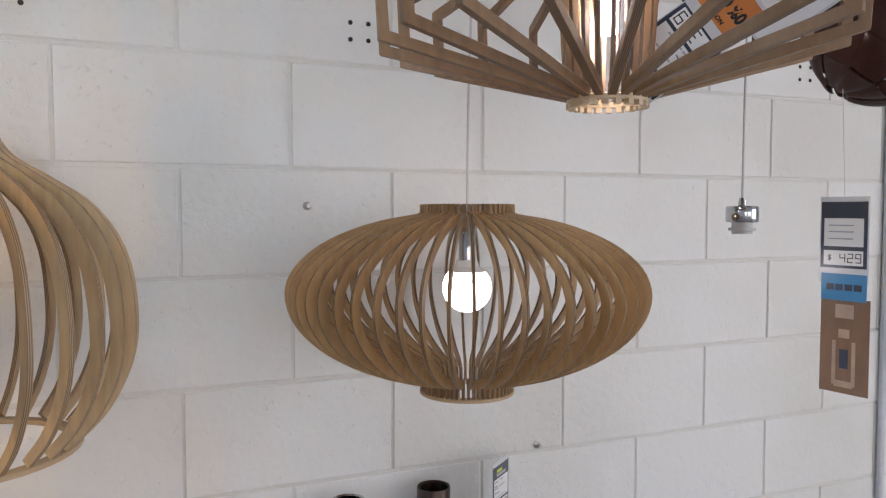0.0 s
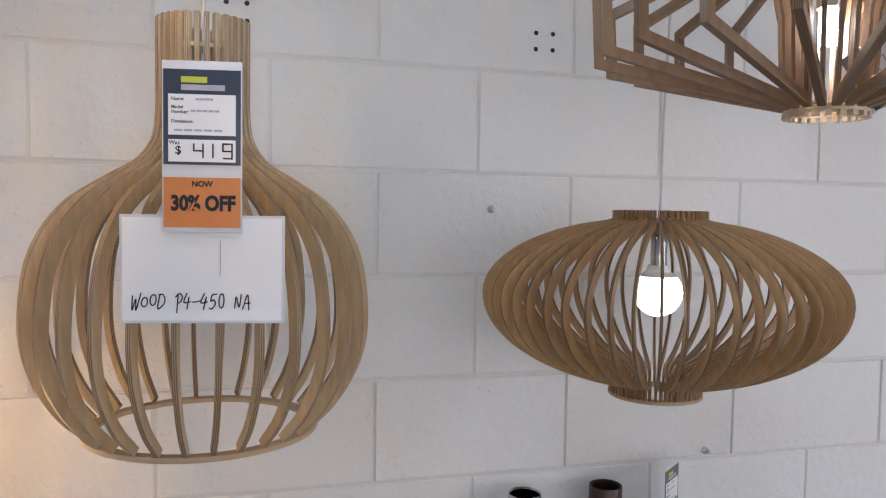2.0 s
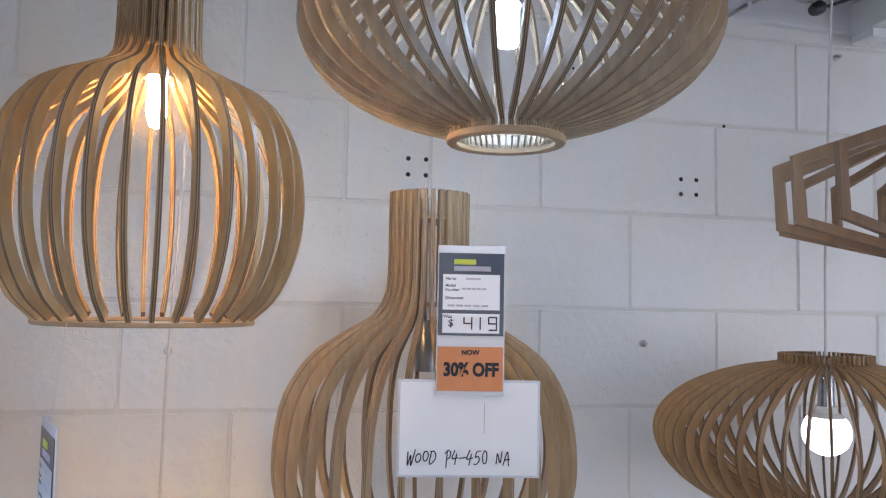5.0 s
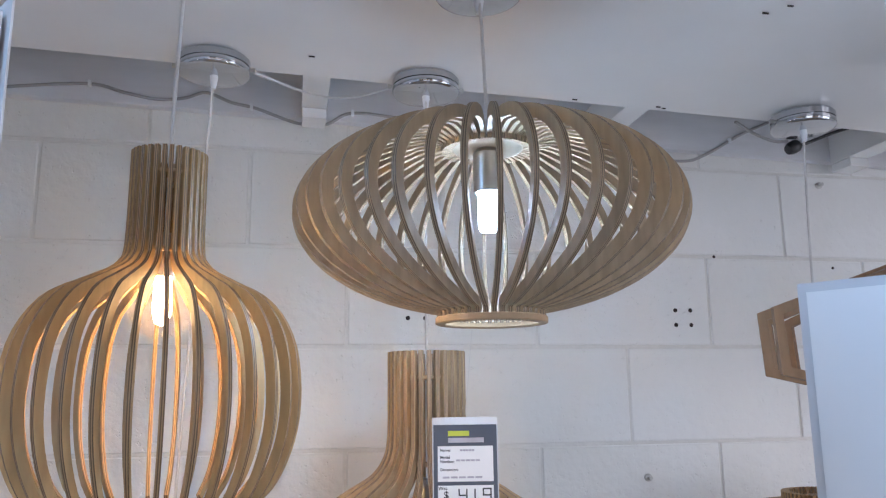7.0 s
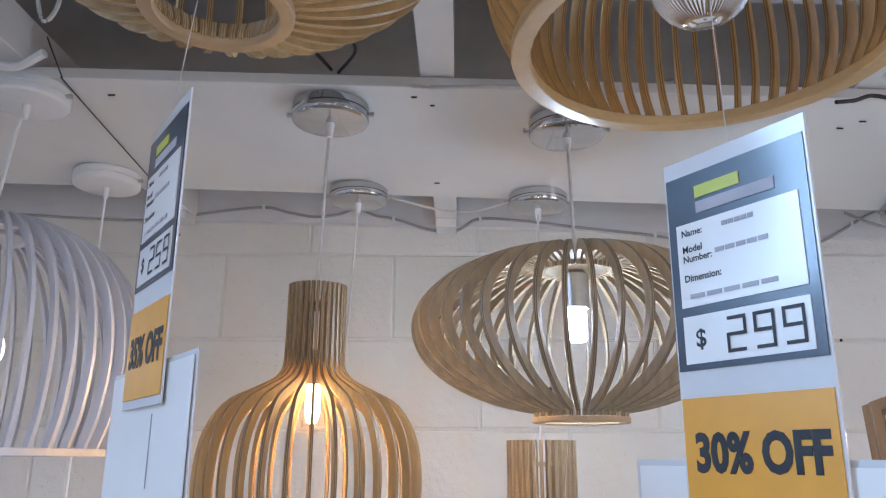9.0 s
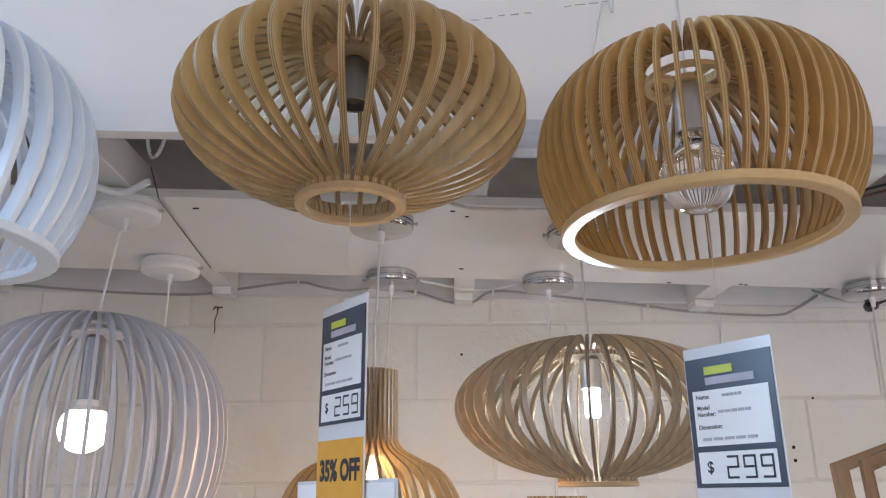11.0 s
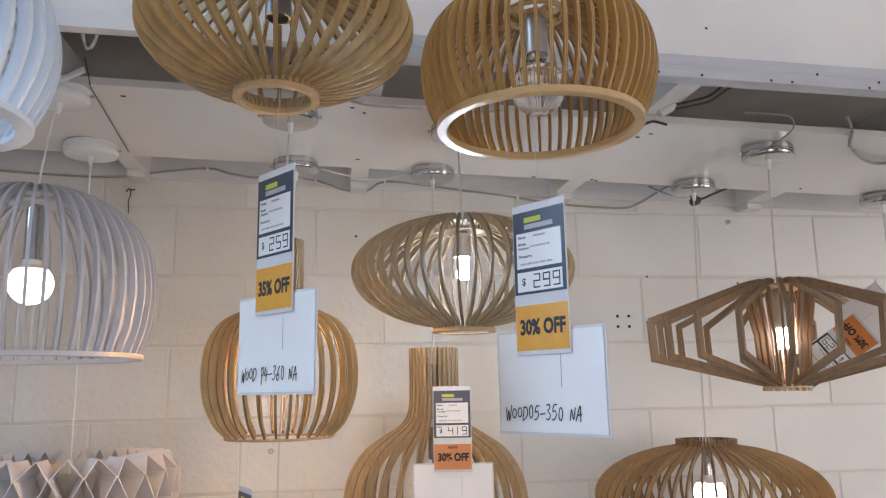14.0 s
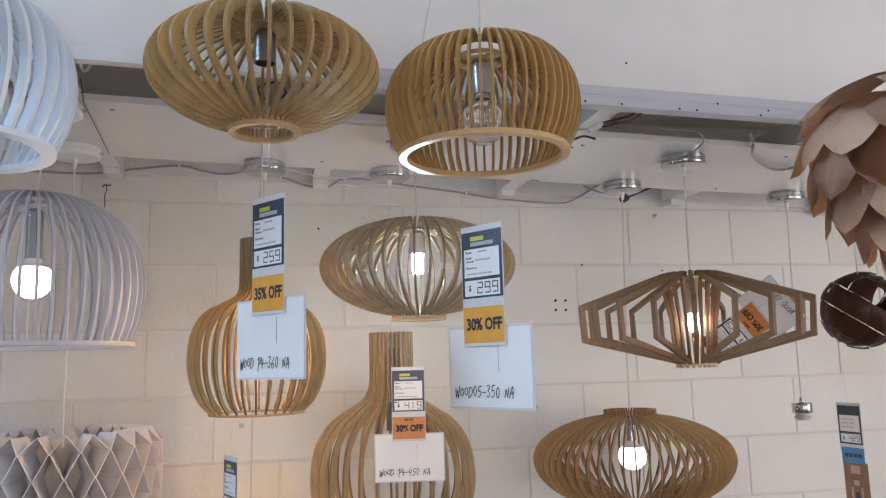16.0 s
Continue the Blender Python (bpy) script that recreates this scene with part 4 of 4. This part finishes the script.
# ---- price tags ----
TAGS = "price tags hung below the lamps"


def plate(parent, name, w, h, x, z, y, material, label=""):
    return part(name, box(w, 0.0005, h, (x, y, z)), material, parent, label)


def islands(me):
    """The separate pieces of a mesh, each as a mesh of its own."""
    bm = bmesh.new()
    bm.from_mesh(me)
    left, out = set(bm.verts), []
    while left:
        todo, seen = [left.pop()], set()
        while todo:
            v = todo.pop()
            seen.add(v)
            for e in v.link_edges:
                w = e.other_vert(v)
                if w in left:
                    left.discard(w)
                    todo.append(w)
        index = {v: k for k, v in enumerate(seen)}
        faces = [[index[v] for v in f.verts] for f in bm.faces if f.verts[0] in seen]
        piece = bpy.data.meshes.new("letter")
        piece.from_pydata([tuple(v.co) for v in seen], [], faces)
        out.append(piece)
    bm.free()
    return out


def words(parent, body, size, x, z, y, material, bold=0.0, shear=0.0, wide=1.0, name="letter", align="CENTER"):
    """A line of writing, letter by letter."""
    for piece in islands(writing(body, size, bold, shear, align)):
        ob = part(name, piece, material, parent)
        ob.matrix_basis = pose(x, y, z, 90, 0, 0) @ Matrix.Diagonal((wide, 1, 1, 1))


def price_tag(place, facing, price, off, note, sticker, label, hang, card=None, tilt=0.0, was=False):
    """Plastic sleeve with a printed price panel, a sale sticker and sometimes a hand-written card. Its top hangs at place."""
    t = thing_at("price_tag", place, label, "price tag", TAGS)
    t.rotation_euler = (0, radians(tilt), radians(facing))
    W, H = 0.078, 0.177
    sleeve = part("sleeve", box(W + 0.003, 0.0012, H, (0, 0, -H / 2), 0.0004), SLEEVE, t, "clear plastic sleeve")
    plate(t, "panel", W, 0.098, 0, -0.058, -0.0010, NAVY, "dark navy printed panel")
    plate(t, "logo_bar", 0.026, 0.0062, -0.008, -0.0195, -0.0015, LIME)
    plate(t, "logo_bar", 0.044, 0.0058, 0.001, -0.0275, -0.0015, GREY_INK)
    plate(t, "form_field", 0.068, 0.042, 0, -0.0555, -0.0015, PAPER, "white form field")
    plate(t, "price_field", 0.068, 0.023, 0, -0.0925, -0.0015, PAPER, "white price field")
    for body, z in (("Name:", -0.0395), ("Model", -0.0478), ("Number:", -0.0528), ("Dimension:", -0.0625)):
        words(t, body, 0.0048, -0.031, z, -0.0019, PEN, 0.0001, align="LEFT")
    for x, z, w in ((0.004, -0.0395, 0.018), (0.006, -0.0515, 0.03), (0.001, -0.0715, 0.05)):
        for k in range(5):
            plate(t, "ink_bar", w / 6, 0.0022, x - w / 2 + w * k / 5, z, -0.0019, GREY_INK)
    words(t, "$", 0.012, -0.024, -0.0925, -0.0019, PEN, 0.0002)
    drawn_number(t, price, 0.0150, 0.011, -0.0021, -0.0925)
    if was:
        words(t, "Was", 0.006, -0.028, -0.0845, -0.0019, PEN, 0.0001)
    st = plate(t, "sale_sticker", W, 0.052, 0, -0.146, -0.0010, sticker, "orange sale sticker")
    if was:
        words(t, "NOW", 0.008, 0.0, -0.127, -0.0015, PEN, 0.0003)
        words(t, off, 0.0215, 0.001, -0.1475, -0.0015, PEN, 0.0010, wide=0.82)
    else:
        words(t, off, 0.0235, 0.001, -0.146, -0.0015, PEN, 0.0010, wide=0.78)
    if card:
        cw, ch, cx, cz = card
        plate(t, "card", cw, ch, cx, cz, 0.0022, PAPER, "white hand-written card")
        plate(t, "card_sleeve", cw + 0.006, ch + 0.006, cx, cz, 0.0034, SLEEVE, "clear plastic sleeve")
        hand_written(t, note, 0.0165, 0.0087, cx - 0.011, 0.0014, cz - ch * 0.31)
        plate(t, "card_fold", 0.0006, ch * 0.34, cx + 0.018, cz + 0.012, 0.0017, GREY_INK)
    m = t.matrix_basis.inverted() @ Vector(hang)
    part("thread", tube([(0, 0, -0.004), tuple(m)], 0.0003, 5), CORD, t, "clear hanging thread")
    return t


price_tag((-0.185, 0.84, 1.882), -9, "419", "30% OFF", "WOOD P4-450 NA", RED_ORANGE, "price tag with orange sale sticker above a hand-written card", (-0.176, 0.825, 2.0), (0.163, 0.108, 0.0, -0.216), was=True)
price_tag((-0.507, 0.115, 2.145), -54, "259", "35% OFF", "WOOD P4-360 NA", ORANGE, "price tag with yellow-orange sticker and hand-written card", (-0.507, 0.146, 2.276), (0.163, 0.112, 0.0, -0.212))
price_tag((-0.202, 0.037, 2.09), -57, "299", "30% OFF", "WOOD05-350 NA", ORANGE, "hanging price tag with yellow-orange sticker and hand-written card", (-0.19, 0.078, 2.243), (0.155, 0.112, 0.005, -0.207))
price_tag((0.607, 0.82, 1.893), -40, "329", "30% OFF", "WOOD 08", RED_ORANGE, "price tag lying tipped over inside the faceted pendant", (0.629, 0.83, 1.913), (0.13, 0.10, 0.0, -0.20), tilt=-124, was=True)
price_tag((-0.588, 0.636, 1.712), -68, "199", "30% OFF", "", RED_ORANGE, "price tag hung almost edge-on below the glowing pendant", (-0.588, 0.672, 1.79))
price_tag((0.714, 1.37, 1.222), 39, "199", "30% OFF", "", RED_ORANGE, "price tag hung beside the cylinder wall lights", (0.72, 1.42, 1.24))


def photo_tag():
    t = thing_at("photo_tag", (1.05, 0.86, 1.748), "hanging price tag with blue sticker and brown photo print", "price tag", TAGS)
    t.rotation_euler = (0, 0, radians(-82))
    part("sleeve", box(0.080, 0.0012, 0.135, (0, 0, -0.0675), 0.0004), SLEEVE, t, "clear plastic sleeve")
    plate(t, "panel", 0.075, 0.104, 0, -0.060, -0.001, NAVY, "dark printed panel")
    plate(t, "form_field", 0.064, 0.044, 0, -0.056, -0.0015, PAPER)
    plate(t, "price_field", 0.064, 0.023, 0, -0.096, -0.0015, PAPER)
    words(t, "$", 0.012, -0.022, -0.096, -0.0019, PEN, 0.0002)
    drawn_number(t, "429", 0.013, 0.012, -0.0021, -0.096)
    for z in (-0.045, -0.055, -0.066):
        plate(t, "ink_bar", 0.04, 0.002, -0.004, z, -0.0019, GREY_INK)
    plate(t, "blue_sticker", 0.074, 0.042, 0.002, -0.142, -0.0014, BLUE, "blue sticker")
    for k in range(4):
        plate(t, "ink_bar", 0.012, 0.010, -0.02 + 0.015 * k, -0.142, -0.0019, NAVY)
    photo = part("photo", box(0.080, 0.0012, 0.15, (0.004, 0.001, -0.235), 0.0004), PHOTO, t, "brown photo print")
    for x, z, w, h, m in ((0.004, -0.18, 0.03, 0.022, PHOTO_LIGHT), (0.004, -0.215, 0.018, 0.014, PHOTO_LIGHT), (-0.012, -0.262, 0.006, 0.07, PHOTO_LIGHT), (0.02, -0.262, 0.006, 0.07, PHOTO_LIGHT), (0.004, -0.255, 0.014, 0.03, NAVY), (0.004, -0.295, 0.03, 0.010, PHOTO_LIGHT)):
        plate(t, "photo_detail", w, h, x, z, -0.0002, m)
    m = t.matrix_basis.inverted() @ Vector((1.045, 0.865, 1.915))
    part("thread", tube([(0, 0, -0.004), tuple(m)], 0.0006, 5), CORD, t, "clear hanging thread")


photo_tag()

# ---- small things on the wall ----


def wall_light(x, z, mat, label):
    t = thing_at("wall_light", (x, 1.38, z - 0.16), label, "wall light", "cylinder wall lights")
    part("body", lathe([(0.0, 0.08), (0.028, 0.08), (0.029, 0.157), (0.032, 0.16), (0.033, 0.158), (0.033, 0.002), (0.032, 0), (0.029, 0.002), (0.028, 0.05), (0, 0.05)], 36), mat, t, "open metal cylinder", True)
    part("bracket", box(0.03, 0.045, 0.05, (0, 0.046, 0.08), 0.003), mat, t, "wall bracket")


wall_light(0.571, 1.185, BRONZE, "dark bronze cylinder wall light on the block wall")
wall_light(0.397, 1.183, CHROME, "chrome cylinder wall light on the block wall")


def drill_holes(x, z, pts, label):
    t = tagged(new("drill_holes"), label, "drill holes", "old fixing holes", "structure")
    t.location = (x, WALL_Y - 0.0005, z)
    for a, b, r in pts:
        ob = part("hole", lathe([(0, 0.0), (r, 0.0), (r * 1.2, 0.0012), (0, 0.0014)], 10), HOLE, t)
        ob.matrix_basis = pose(a, -0.0002, b, 90, 0, 0)


FOUR = [(-0.018, 0.018, 0.004), (0.018, 0.018, 0.004), (-0.018, -0.014, 0.004), (0.018, -0.014, 0.004)]
drill_holes(0.445, 2.068, FOUR, "group of four old fixing holes in the painted blocks")
drill_holes(-0.148, 2.079, FOUR, "group of four old fixing holes in the painted blocks")
drill_holes(1.62, 2.07, FOUR, "group of four old fixing holes in the painted blocks")
drill_holes(0.53, 2.208, [(0, 0, 0.003), (-0.9, 0.12, 0.003), (0.3, -0.02, 0.003), (-0.35, 0.1, 0.0025)], "scattered small fixing holes in the painted blocks")
drill_holes(-0.74, 2.50, [(0, 0.02, 0.008), (-0.2, 0.0, 0.006), (0.5, 0.01, 0.005)], "dark fixing holes high on the wall")


def wall_plug(x, z, r=0.008):
    t = thing_at("wall_plug", (x, WALL_Y, z), "old steel screw and plug in the painted block wall", "screw", "old screws in the wall")
    ob = part("screw", lathe([(0, 0), (r, 0), (r, 0.004), (r * 0.5, 0.006), (r * 0.5, 0.016), (0, 0.016)], 14), STEEL, t, "", True)
    ob.matrix_basis = pose(0, 0, 0, 90, 0, 0)


for x, z in ((0.34, 1.735), (-0.605, 1.715), (0.845, 1.215), (0.815, 2.385)):
    wall_plug(x, z)
hook = thing_at("wall_hook", (-1.016, WALL_Y, 2.456), "rusty bent hook with a frayed end on the wall", "hook")
part("stem", tube(smooth_line([(0, 0, 0), (0.001, -0.012, 0.001), (0.003, -0.014, -0.014), (-0.003, -0.013, -0.034), (-0.001, -0.012, -0.052), (-0.002, -0.011, -0.068)], 20), 0.0015, 6), RUST, hook)
part("bent_wire", tube([(-0.012, -0.004, -0.003), (-0.004, -0.01, 0.004), (0.004, -0.01, 0.001), (0.013, -0.006, 0.003)], 0.0022, 6), RUST, hook)

cab = thing_at("wall_cabinet", (2.06, WALL_Y - 0.03, 1.5), "grey metal cabinet edge on the block wall", "cabinet")
part("body", box(0.26, 0.055, 0.5, (0, 0, 0.05), 0.003), GREY_TRIM, cab)
part("door", box(0.245, 0.008, 0.48, (0, -0.032, 0.05), 0.002), GREY_PLASTIC, cab, "grey cabinet door")
conduit = thing_at("conduit", (1.925, WALL_Y - 0.011, 0.0), "dark vertical conduit running up the wall", "conduit")
part("pipe", tube([(0, 0, 0.0), (0, 0, 1.3), (0, 0, 2.47)], 0.01, 10), GREY_TRIM, conduit)

# ---- windows that let the daylight in; the east pane is made up ----
for name, w, d, h, at in (("window_1", 7.0, 0.02, 2.16, (-0.5, -5.11, 1.43)), ("window_2", 0.02, 1.1, 1.08, (-4.06, -0.25, 3.32)), ("east_fill_pane", 0.02, 1.9, 1.8, (3.06, -0.85, 1.65))):
    pane = structure(name, box(w, d, h, at), PANE, "large clear pane in an opening of the shop wall", "window")
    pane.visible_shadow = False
structure("ground", box(400, 400, 0.1, (0, 0, -0.16)), FLOOR, "grey paved ground outside the shop", "ground")

# ---- blocks of the wall ----
rb = random.Random(8)


def block_mesh(w):
    bm = box(w - 0.005, 0.02, 0.195, (0, 0, 0))
    bmesh.ops.bevel(bm, geom=[e for e in bm.edges if all(v.co.y < 0 for v in e.verts)], offset=0.0022, segments=1, affect="EDGES")
    me = bpy.data.meshes.new("block")
    bm.to_mesh(me)
    bm.free()
    me.materials.append(PAINT)
    return me


full = block_mesh(0.4)
for row in range(13):
    z = 1.2 + 0.2017 * (row - 5.5)
    x = -3.89 + (0.0 if row % 2 else 0.2)
    while x < 2.95:
        ob = part("block", full, None, wall_north)
        ob.matrix_basis = pose(x, WALL_Y + 0.01 + rb.uniform(-0.0007, 0.0007), z + rb.uniform(-0.0006, 0.0006), 0, rb.uniform(-0.12, 0.12), 0)
        x += 0.4
